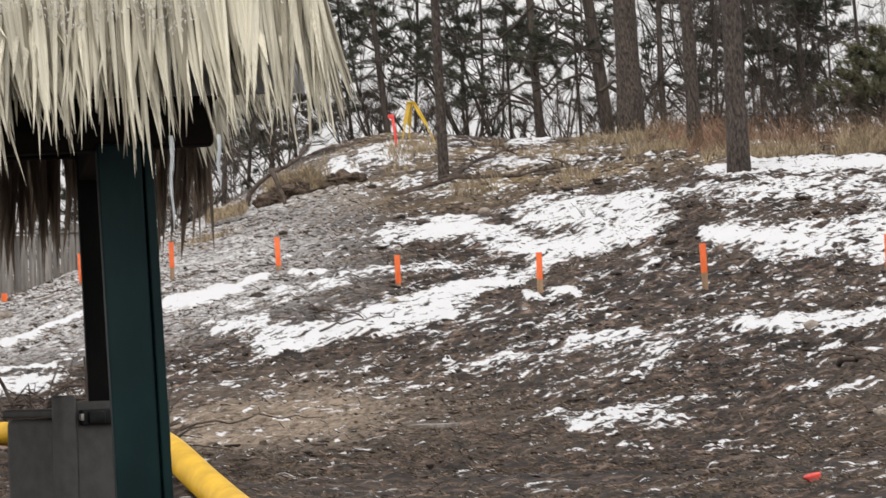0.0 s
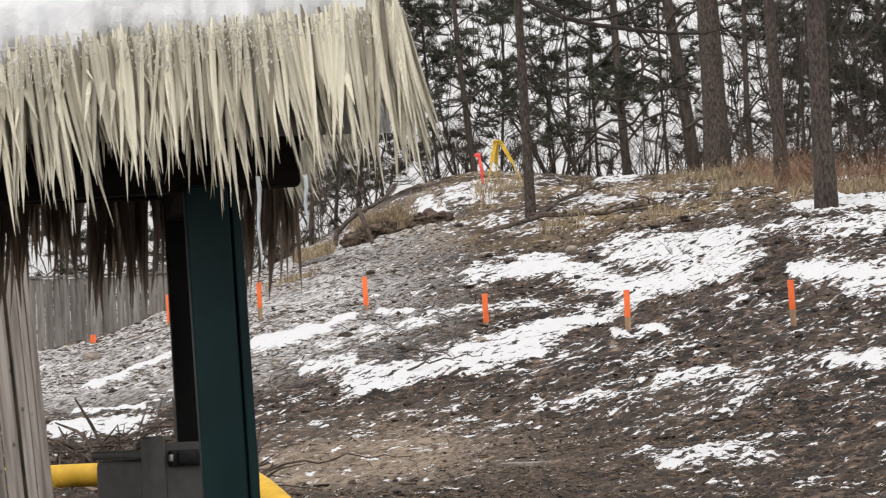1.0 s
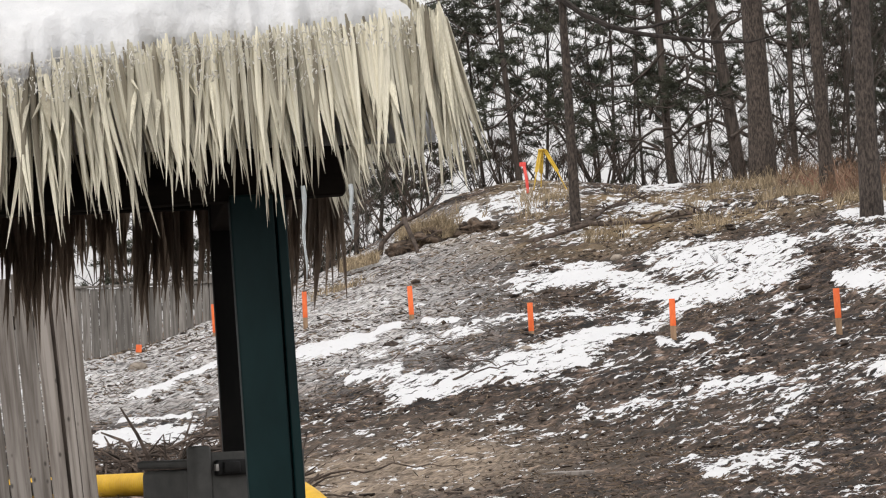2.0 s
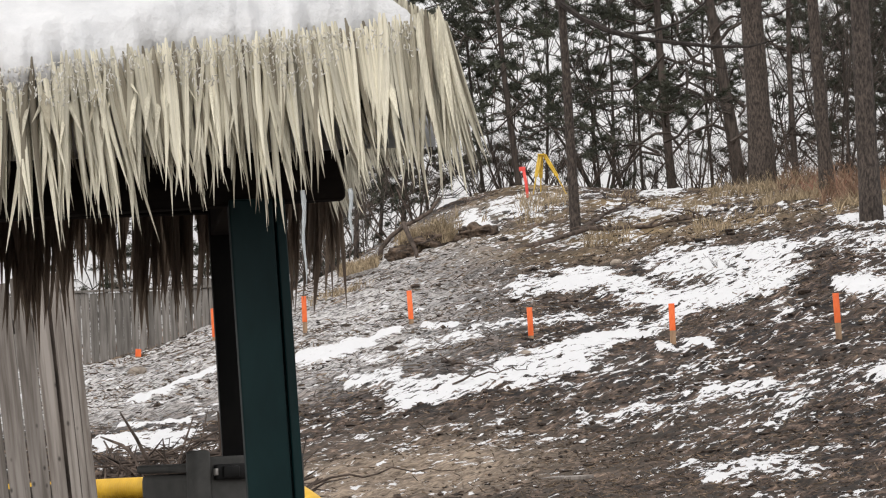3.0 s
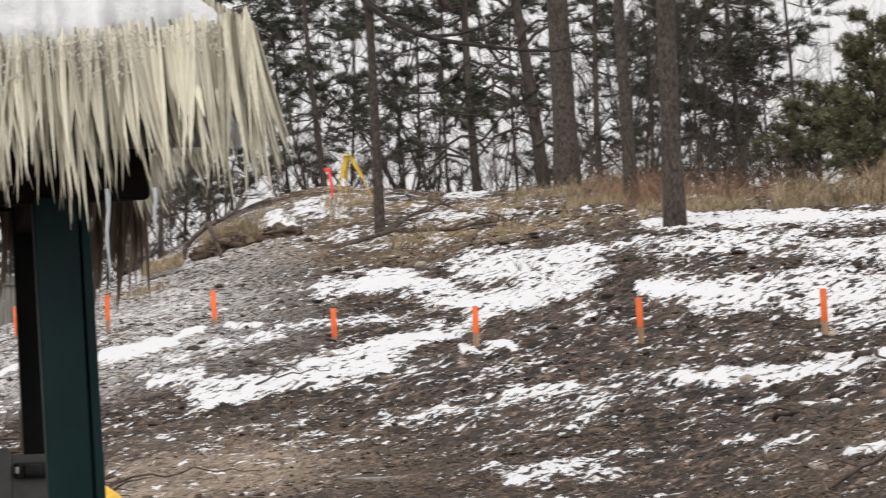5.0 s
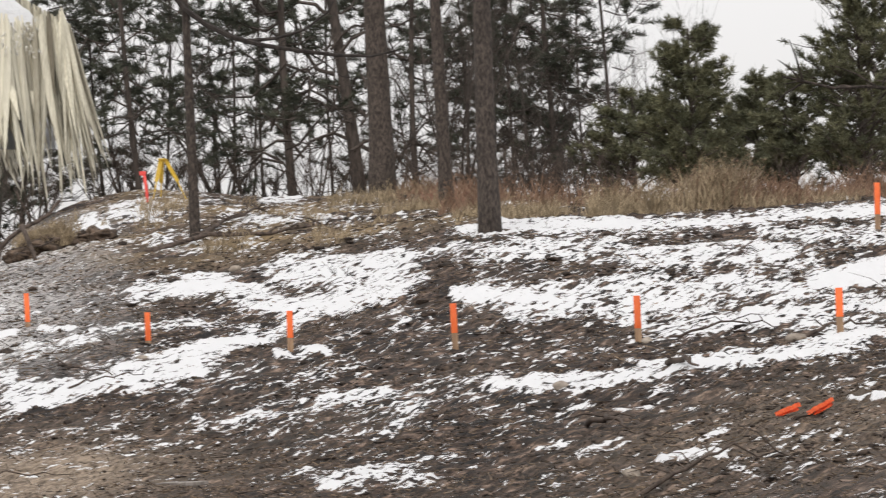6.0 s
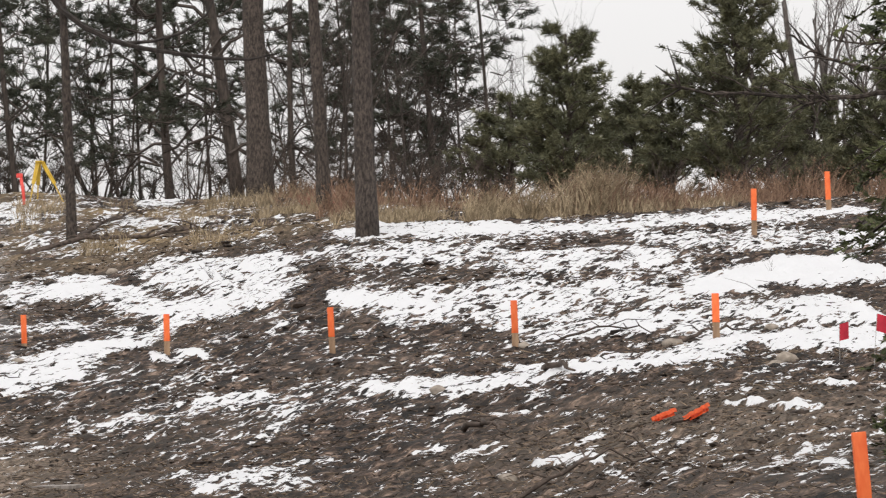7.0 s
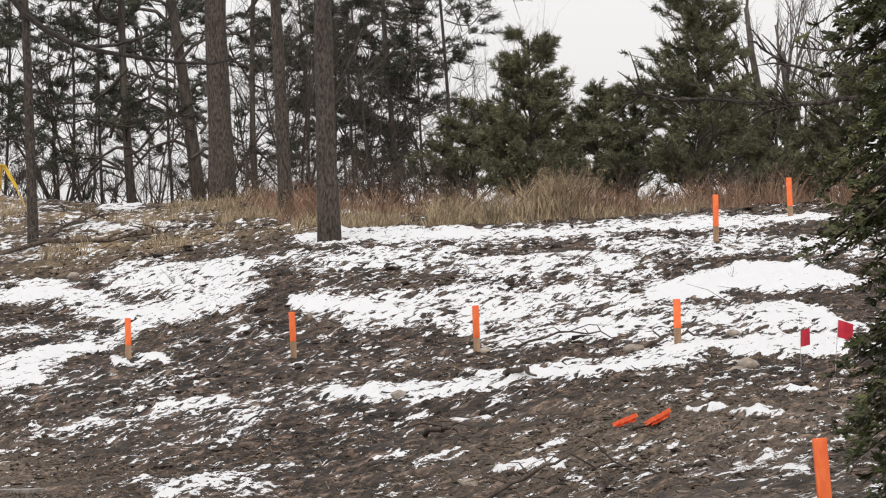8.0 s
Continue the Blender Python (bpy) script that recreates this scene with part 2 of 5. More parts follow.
def fbm(x, y, seed=0, octaves=4, gain=0.5):
    out, amp, tot = 0, 1.0, 0.0
    for k in range(octaves):
        out = out + amp * vnoise(x * 2 ** k + 17.3 * k, y * 2 ** k + 5.1 * k, seed + k)
        tot, amp = tot + amp, amp * gain
    return out / tot


# lying snow, patch by patch: from, to, half width up the slope, share of the ground covered
SNOW_LOBE = ((-0.91, 45.7, 0.08, 45.7, 0.16, 0.85), (0.08, 45.7, 1.26, 48.1, 0.16, 0.85), (1.26, 48.1, 1.92, 50.7, 0.17, 0.85), (1.27, 48.3, 2.81, 52.3, 0.1, 0.53),)
SNOW_UPPER = ((0.57, 58.9, 1.81, 57.9, 0.17, 0.71), (1.81, 57.9, 2.53, 55.8, 0.16, 0.71), (2.53, 55.8, 3.25, 53.2, 0.16, 0.71), (3.21, 52.6, 4.3, 53.8, 0.18, 0.71), (2.71, 59.4, 4.58, 56.2, 0.22, 0.56),)
SNOW_STRIP = ((-2.34, 52.7, -1.04, 54.0, 0.07, 1.1), (-0.62, 54.4, -0.19, 53.9, 0.06, 0.9), (-4.62, 52.7, -3.58, 54.3, 0.07, 1.1), (-4.29, 44.8, -3.33, 43.8, 0.14, 0.85), (-4.29, 47.6, -3.44, 47.1, 0.04, 0.8), (-1.65, 48.6, -0.94, 47.9, 0.06, 0.8),)
SNOW_CLUMP = ((2.45, 47.1, 2.65, 46.2, 0.05, 1.3), (2.12, 46.5, 2.21, 46.4, 0.04, 1.2),)
SNOW_HEAP = ((1.66, 30.3, 2.33, 29.5, 0.12, 0.43),)
SNOW_MID = ((1.07, 39.7, 1.87, 39.8, 0.1, 0.27), (1.87, 39.8, 3.03, 38.5, 0.1, 0.27), (0.7, 38.2, 2.89, 35.6, 0.1, 0.16), (2.16, 39.8, 3.11, 38.9, 0.06, 0.35), (0.67, 38.7, 2.2, 36.8, 0.11, 0.17), (3.44, 40.2, 4.1, 39.8, 0.07, 0.2),)
SNOW_RIDGE = ((5.74, 58.6, 8.77, 56.8, 0.2, 0.71), (8.77, 56.8, 13.06, 56.8, 0.19, 0.71),)
SNOW_RIGHT = ((4.59, 50.0, 5.4, 47.0, 0.1, 0.81), (4.89, 54.9, 8.65, 49.1, 0.22, 0.54), (4.98, 48.2, 8.21, 44.7, 0.19, 0.54), (9.14, 51.8, 11.56, 50.3, 0.19, 0.6), (5.99, 43.4, 7.58, 39.8, 0.17, 0.57), (7.9, 41.4, 9.12, 40.0, 0.14, 0.6),)
SNOW_CLEAR = ((8.26, 44.3, 9.37, 44.6, 0.13, 1.25), (9.37, 44.6, 10.42, 45.2, 0.13, 1.25),)
SNOW_BAND = ((3.78, 38.3, 4.41, 36.7, 0.1, 0.58), (4.41, 36.7, 5.36, 36.6, 0.09, 0.58), (5.43, 37.0, 6.21, 36.5, 0.11, 0.74), (6.21, 36.5, 7.5, 36.5, 0.1, 0.74), (7.5, 36.5, 8.69, 37.2, 0.11, 0.74),)
SNOW_BITS = ((5.47, 28.6, 5.62, 28.3, 0.04, 0.94), (5.63, 27.7, 5.81, 27.7, 0.04, 0.85), (4.04, 27.2, 4.19, 26.9, 0.03, 0.85), (3.62, 29.4, 4.03, 29.7, 0.04, 0.47), (6.59, 29.9, 6.76, 29.9, 0.03, 0.77), (4.53, 21.4, 4.94, 22.2, 0.03, 0.53), (4.44, 33.0, 4.67, 32.5, 0.04, 0.51), (5.27, 42.7, 5.39, 42.6, 0.03, 0.51),)
SNOW_MOUND = ((1.07, 66.9, 2.74, 65.6, 0.19, 0.35), (0.56, 72.8, 1.18, 72.5, 0.17, 0.52), (-0.18, 71.6, 0.33, 70.4, 0.08, 0.7), (3.26, 74.9, 3.96, 76.0, 0.13, 0.63), (2.4, 71.7, 4.6, 66.7, 0.18, 0.29),)
SNOW_LEFT = ((-1.35, 50.7, 0.03, 51.2, 0.1, 0.4), (0.04, 52.9, 1.35, 53.5, 0.11, 0.5),)
SNOW = SNOW_LOBE + SNOW_UPPER + SNOW_STRIP + SNOW_CLUMP + SNOW_HEAP + SNOW_MID + SNOW_RIDGE + SNOW_RIGHT + SNOW_CLEAR + SNOW_BAND + SNOW_BITS + SNOW_MOUND + SNOW_LEFT


def strip_cover(x, y):
    """The share of the ground under snow, 0 to 1.3, by the lying patches; depth counts a tenth of breadth."""
    wx, wy = x + 0.35 * (fbm(x * 1.3, y * 0.45, 71, 3) - 0.5), y + 3.0 * (fbm(x * 1.1 + 40, y * 0.4, 75, 3) - 0.5)
    out = np.zeros_like(x)
    for x0, y0, x1, y1, half, share in SNOW:
        dx, dy = x1 - x0, 0.1 * (y1 - y0)
        s = np.clip(((wx - x0) * dx + 0.1 * (wy - y0) * dy) / (dx * dx + dy * dy), 0, 1)
        d = np.hypot(wx - x0 - s * dx, 0.1 * (wy - y0) - s * dy) / half
        out = np.maximum(out, share * np.clip((1.65 - d) / 1.1, 0, 1))
    return out


def relief(x, y):
    """Lumps, clods and ruts of the churned soil over the smooth land, and the clods' own field."""
    near = np.clip((y - 13) / 6, 0, 1) * np.clip((150 - y) / 70, 0, 1)
    warp = fbm(x * 0.8, y * 0.8, 40, 2) * 1.2
    clods = fbm((0.71 * x - 0.71 * y) * 3.4 + warp, (0.71 * x + 0.71 * y) * 2.0, 1, 3, 0.55)
    lumps = fbm(x * 0.9, y * 0.7, 9, 3)
    ruts = np.sin((x * 0.35 + y * 0.9 + 1.5 * lumps) * 5.2) * 0.5 + 0.5
    rise = near * (0.06 * (clods - 0.5) + 0.085 * (fbm(x * 8, y * 5, 12, 3, 0.65) - 0.5) + 0.13 * (lumps - 0.5) + 0.02 * ruts * vnoise(x * 0.3, y * 0.3, 61)
                   + 0.12 * np.clip(clods - 0.62, 0, 1) * vnoise(x * 0.5, y * 0.5, 70))
    return rise, clods


def footing(x, y):
    """The height of the ground with its lumps, for what rests on it."""
    x, y = np.array([float(x)]), np.array([float(y)])
    return float((land(x, y) + relief(x, y)[0])[0])


def sandiness(x, y):
    return np.clip(1.4 * np.exp(-(((x + 0.8) / 1.35) ** 2 + ((y - 34.8) / 4.6) ** 2)) + 0.38 * np.exp(-(((x - 5.2) / 1.5) ** 2 + ((y - 27) / 4.5) ** 2)), 0, 1)


def make_ground():
    us = np.concatenate([-np.geomspace(60, 0.15, 26), np.linspace(-0.135, 0.275, 760), np.geomspace(0.3, 60, 26)])
    ds = np.concatenate([np.linspace(-40, 13, 26), np.geomspace(13.6, 24, 40), np.geomspace(24.1, 80, 620), np.geomspace(81, 3000, 40)])
    u, d = np.meshgrid(us, ds)
    x, y = u * np.maximum(d, 8.0), d
    z = land(x, y)
    rise, clods = relief(x, y)
    near = np.clip((d - 13) / 6, 0, 1) * np.clip((150 - d) / 70, 0, 1)
    cover = strip_cover(x, y)
    z = z + rise
    patch = fbm(x * 0.75 + 3, y * 0.5, 21, 3)
    # flecks of snow a hand to a foot long, drawn out along the slope
    along, across = 0.34 * x + 0.94 * y, 0.94 * x - 0.34 * y
    flecks = fbm(across * 5.5, along * 2.2, 45, 3, 0.65)
    drifts = fbm(across * 1.3, along * 0.6, 31, 3, 0.6)
    red = np.maximum(cover, 0.06) + 0.05 + 0.12 * np.clip((y - 61) / 4, 0, 1) * np.clip((79 - y) / 4, 0, 1) * np.clip((x + 1) / 2, 0, 1)
    red = red + 0.07 * np.clip((x - 0.8) / 2, 0, 1) * np.clip((y - 32) / 4, 0, 1) * np.clip((62 - y) / 4, 0, 1)
    red = red - 0.12 * np.clip((36 - y) / 6, 0, 1) * np.clip((4 - x) / 3, 0, 1) * (cover < 0.2)
    # a bare track runs down between the two snowy slopes
    red = red - 0.3 * np.exp(-(((x - 4.55 - (y - 52) * 0.06) / 0.28) ** 2)) * np.clip((y - 44) / 3, 0, 1) * np.clip((60 - y) / 2, 0, 1)
    red = red + 0.8 * (flecks - 0.5) + 0.7 * (drifts - 0.5) + 0.35 * (0.5 - clods)
    sandy = sandiness(x, y) * (0.45 + 0.9 * patch)
    rough_grass = np.clip((y - 60) / 5, 0, 1) * np.clip((x + 1.5) / 2, 0, 1) * np.clip(2.6 * patch - 0.95, 0, 1)
    frost = np.clip((0.9 - x) / 2.5, 0, 1) * np.clip((y - 46) / 6, 0, 1) * np.clip((76 - y) / 4, 0, 1) * (0.75 + patch)
    z = z + near * 0.025 * np.clip((red - 0.42) * 4, 0, 1)
    nr, nc = u.shape
    me = bpy.data.meshes.new("ground")
    idx = np.arange(nr * nc).reshape(nr, nc)
    faces = np.stack([idx[:-1, :-1], idx[:-1, 1:], idx[1:, 1:], idx[1:, :-1]], -1).reshape(-1, 4)
    me.from_pydata(np.stack([x, y, z], -1).reshape(-1, 3).tolist(), [], faces.tolist())
    me.polygons.foreach_set("use_smooth", np.ones(len(faces), bool))
    cols = np.stack([red, sandy, rough_grass, frost], -1).astype(np.float32)
    me.color_attributes.new("cover", "FLOAT_COLOR", "POINT").data.foreach_set("color", np.clip(cols, 0, 2).ravel())
    me.materials.append(soil)
    return tagged(new("ground", me), "churned brown soil hillside with patchy thin snow", "ground", kind="structure")


make_ground()


# ---- building helpers ----
def thing(name, label, category, at=(0, 0, 0), group="", turn=0.0):
    ob = new(name)
    ob.matrix_basis = pose(*at, 0, 0, turn)
    return tagged(ob, label, category, group)


def part(name, bm, mat, parent=None, label="", flat=False, kind=""):
    me = bpy.data.meshes.new(name)
    bm.to_mesh(me)
    bm.free()
    if not flat:
        me.polygons.foreach_set("use_smooth", np.ones(len(me.polygons), bool))
    me.materials.append(mat)
    ob = new(name, me)
    ob.parent = parent
    return tagged(ob, label, kind=kind)


def raw_part(name, verts, faces, mat, parent=None, label="", kind="", even=False):
    me = bpy.data.meshes.new(name)
    me.from_pydata(verts, [], faces)
    if even:
        me.polygons.foreach_set("use_smooth", np.ones(len(faces), bool))
    me.materials.append(mat)
    ob = new(name, me)
    ob.parent = parent
    return tagged(ob, label, kind=kind)


def box(bm, x0, x1, y0, y1, z0, z1, m=None, bevel=0.0):
    c = bmesh.ops.create_cube(bm, size=1, matrix=Matrix.Translation(((x0 + x1) / 2, (y0 + y1) / 2, (z0 + z1) / 2)) @ Matrix.Diagonal((x1 - x0, y1 - y0, z1 - z0, 1)))
    if bevel:
        es = {e for v in c["verts"] for e in v.link_edges}
        bmesh.ops.bevel(bm, geom=list(es), offset=bevel, segments=2, profile=0.6, affect="EDGES")
    if m:
        bmesh.ops.transform(bm, matrix=m, verts=[v for v in c["verts"] if v.is_valid])
    return bm


def tube_into(verts, faces, pts, radii, sides=6, knot=0.0, rnd=None):
    """A tapered round limb along pts, added to the lists."""
    start, n = len(verts), len(pts)
    for k in range(n):
        p = Vector(pts[k])
        d = (Vector(pts[min(k + 1, n - 1)]) - Vector(pts[max(k - 1, 0)])).normalized()
        a = d.cross(Vector((0.31, 0.93, 0.2))).normalized()
        b = d.cross(a)
        for s in range(sides):
            w = 2 * math.pi * s / sides
            r = radii[k] * (1 + (knot * (rnd.random() - 0.5) if knot else 0))
            verts.append(tuple(p + (a * math.cos(w) + b * math.sin(w)) * r))
    for k in range(n - 1):
        for s in range(sides):
            i, j = start + k * sides + s, start + k * sides + (s + 1) % sides
            faces.append((i, j, j + sides, i + sides))
    faces.append(tuple(start + s for s in range(sides - 1, -1, -1)))
    faces.append(tuple(start + (n - 1) * sides + s for s in range(sides)))


# ---- survey stakes ----
def stake(at, tall, wide, painted, lean, turn, label, group):
    st = thing("survey_stake", label, "stake", at, group, turn)
    st.matrix_basis = pose(*at, 0, lean, turn)
    bm = box(bmesh.new(), -wide / 2, wide / 2, -0.012, 0.012, tall - painted, tall, bevel=0.004)
    part("painted_top", bm, orange_paint, st, "fluorescent orange painted top")
    bm = box(bmesh.new(), -wide / 2 + 0.001, wide / 2 - 0.001, -0.011, 0.011, -0.25, tall - painted, bevel=0.002)
    part("bare_foot", bm, stake_wood, st, "bare wooden foot")
    return st


ROW = ((-4.01, 60.75, 0.5, 0.44), (-2.5, 58.1, 0.54, 0.38), (-0.89, 55.2, 0.47, 0.4), (0.7, 50.1, 0.4, 0.36), (2.33, 46.8, 0.48, 0.32),
       (4.01, 43.75, 0.51, 0.33), (5.64, 40.7, 0.49, 0.34), (7.15, 37.5, 0.465, 0.28))
for k, (x_, y_, tall_, pain_) in enumerate(ROW):
    stake((x_, y_, footing(x_, y_)), tall_, 0.07, pain_, -1.2 + 0.9 * math.sin(k * 2.1), 10 * math.sin(k * 5.0),
          "wooden survey stake with orange painted top in soil", "line of survey stakes")
stake((10.35, 51.45, footing(10.35, 51.45)), 0.66, 0.075, 0.42, 0.5, 5, "tall orange-topped survey stake standing in thin snow", "upper survey stakes")
stake((12.68, 57.4, footing(12.68, 57.4)), 0.62, 0.08, 0.42, -1.5, -8, "orange-topped survey stake among brush on the ridge", "upper survey stakes")
stake((-5.26, 61.5, footing(-5.26, 61.5)), 0.13, 0.09, 0.12, 4, 10, "short orange survey stake driven almost into soil", "line of survey stakes")
stake((3.82, 16.65, footing(3.82, 16.65)), 0.53, 0.062, 0.45, -4.2, 6, "bright orange survey stake in brown soil", "near survey stakes")

# ---- thatched hut ----
HUT = thing("thatched_hut", "open thatched hut with dark green post and snow on its roof", "hut", (0.03, 7.2, 0.0), turn=5.0)
rh = random.Random(4)


def leaf_mesh(k):
    """A dry palm leaflet: a folded strip, hanging along -z from its root, with a drawn-out tip."""
    r = random.Random(100 + k)
    long, wide = 1.0, 0.046 + 0.03 * r.random()
    bow, sway, fold = r.uniform(0.02, 0.1), r.uniform(-0.05, 0.05), r.uniform(0.25, 0.95)
    vs, fs, n = [], [], 8
    for i in range(n + 1):
        t = i / n
        w = wide * min(1, 0.25 + 5 * t) * (1 - max(0, (t - 0.42) / 0.58) ** 1.35) * 0.5 + 0.0008
        cx, cy, cz = sway * t * t, -bow * t * t, -t * long
        vs += [(cx - w, cy + w * fold, cz), (cx, cy - w * fold * 0.4, cz), (cx + w, cy + w * fold, cz)]
    for i in range(n):
        for c in (0, 1):
            a = 3 * i + c
            fs.append((a, a + 1, a + 4, a + 3))
    return vs, fs


LEAVES = [leaf_mesh(k) for k in range(10)]
LEAF_DATA = []
for vs_, fs_ in LEAVES:
    me_ = bpy.data.meshes.new("leaf")
    me_.from_pydata(vs_, [], fs_)
    me_.polygons.foreach_set("use_smooth", np.ones(len(fs_), bool))
    me_.materials.append(thatch)
    LEAF_DATA.append(me_)

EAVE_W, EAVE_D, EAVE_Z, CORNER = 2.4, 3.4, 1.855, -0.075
# an added near-black sheet stands in for shade behind the leaves
eave_shade = part("eave_shade_sheet", box(bmesh.new(), -EAVE_W + 0.07, CORNER - 0.07, 0.07, EAVE_D - 0.07, EAVE_Z - 0.08, EAVE_Z - 0.02, bevel=0.02), timber_and_shade, HUT, "added near-black sheet for the shade under the eaves")


def leaf_pose(x, y, z, out, side, long, width, spin):
    """A leaf rooted at (x, y, z), swung outwards and sideways by degrees."""
    return Matrix.Translation((x, y, z)) @ pose(0, 0, 0, 0, 0, spin) @ pose(0, 0, 0, -out, side, 0) @ Matrix.Diagonal((width, width, long, 1))


picked = 0
mass_v, mass_f = [], []


def hang_leaf(m, single):
    k = rh.randrange(len(LEAVES))
    if single:
        ob = new("leaf", LEAF_DATA[k])
        ob.parent = eave_shade
        ob.matrix_basis = m
        return
    s = len(mass_v)
    mass_v.extend(tuple(m @ Vector(p)) for p in LEAVES[k][0])
    mass_f.extend(tuple(s + q for q in f) for f in LEAVES[k][1])


# the front eave, three layers; the stretch beside the corner is built leaf by leaf
for layer in range(3):
    x = -EAVE_W
    while x < 0.0:
        x += rh.uniform(0.0042, 0.0084)
        edge = max(0.0, 1 + x / 0.35)
        tuft = 1.0 + 0.14 * math.sin(x * 31 + 1.3 * layer) * math.sin(x * 13.7 + 0.6)
        long = tuft * rh.choice((rh.uniform(0.25, 0.32), rh.uniform(0.25, 0.32), rh.uniform(0.19, 0.28))) * (0.78, 1.0, 0.9)[layer]
        side = rh.gauss(-3, 3.0) - 3 * math.sin(x * 17) - 6 * edge ** 2
        m = leaf_pose(min(x, CORNER), 0.06 - 0.026 * layer - rh.random() * 0.02, EAVE_Z + 0.002 + 0.085 * max(x + 0.65, -0.2) + 0.004 * layer + rh.uniform(-0.015, 0.015), rh.uniform(6, 14), side, long + 0.012 * layer,
                      rh.uniform(0.12, 0.24), rh.uniform(-30, 30))
        hang_leaf(m, x > -1.0 and layer >= 1 and picked < 295)
        picked += x > -1.0 and layer >= 1
# short leaves lying on the lowest part of the front slope, bared where the snow has slid
for k in range(420):
    h = rh.uniform(0.0, 0.1)
    m = leaf_pose(rh.uniform(-EAVE_W, CORNER - 0.03), 0.05 + h * 1.35, EAVE_Z + h + 0.012, rh.uniform(22, 42), rh.gauss(-2, 7), rh.uniform(0.12, 0.24), rh.uniform(0.15, 0.28), rh.uniform(-24, 24))
    hang_leaf(m, False)
# the side and rear eaves
for k in range(200):
    y = rh.uniform(0, EAVE_D)
    m = leaf_pose(CORNER + rh.uniform(-0.06, -0.02), y, EAVE_Z + rh.uniform(-0.02, 0.05), rh.uniform(0, 10), rh.gauss(0, 4), rh.uniform(0.1, 0.18), rh.uniform(0.15, 0.31), 90 + rh.uniform(-12, 12))
    hang_leaf(m, False)
# leaves along the hip beside the corner
for k in range(190):
    s = rh.random() ** 1.4 * 0.5
    m = leaf_pose(CORNER + 0.02 - s * EAVE_W / 2, 0.05 + s * 1.2, EAVE_Z + s * 0.85 + 0.05, rh.uniform(-4, 10), -rh.uniform(4, 16), rh.uniform(0.16, 0.28), rh.uniform(0.1, 0.2), rh.uniform(10, 70))
    hang_leaf(m, False)
raw_part("thatch_mass", mass_v, mass_f, thatch_stuff, HUT, "overlapping dry palm leaves", kind="stuff", even=True)

# the rear eave's leaves seen from inside, shade in their brown, in two layers
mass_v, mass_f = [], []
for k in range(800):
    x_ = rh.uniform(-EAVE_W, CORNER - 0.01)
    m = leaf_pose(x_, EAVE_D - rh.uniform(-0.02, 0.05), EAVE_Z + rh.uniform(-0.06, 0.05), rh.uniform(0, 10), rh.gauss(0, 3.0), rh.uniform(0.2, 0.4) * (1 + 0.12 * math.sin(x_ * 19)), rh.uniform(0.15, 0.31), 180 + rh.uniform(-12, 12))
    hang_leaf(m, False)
raw_part("rear_thatch", mass_v, mass_f, shaded_thatch, HUT, "palm leaves of the rear eave, roof shade in their brown", kind="stuff", even=True)

# the roof body: a hipped slab of thatch
ROOF_UP, RUN = 0.85, 1.2
bm = bmesh.new()
low_ = [bm.verts.new(p) for p in ((-EAVE_W, 0.07, EAVE_Z), (CORNER - 0.05, 0.07, EAVE_Z), (CORNER - 0.05, EAVE_D - 0.07, EAVE_Z), (-EAVE_W, EAVE_D - 0.07, EAVE_Z))]
top_ = [bm.verts.new(p) for p in ((-EAVE_W / 2, RUN, EAVE_Z + ROOF_UP), (-EAVE_W / 2, EAVE_D - RUN, EAVE_Z + ROOF_UP))]
for f in ((low_[0], low_[1], top_[0]), (low_[1], low_[2], top_[1], top_[0]), (low_[2], low_[3], top_[1]), (low_[3], low_[0], top_[0], top_[1]), tuple(reversed(low_))):
    bm.faces.new(f)
part("roof", bm, thatch_stuff, HUT, "hipped roof of dry palm thatch", flat=True)


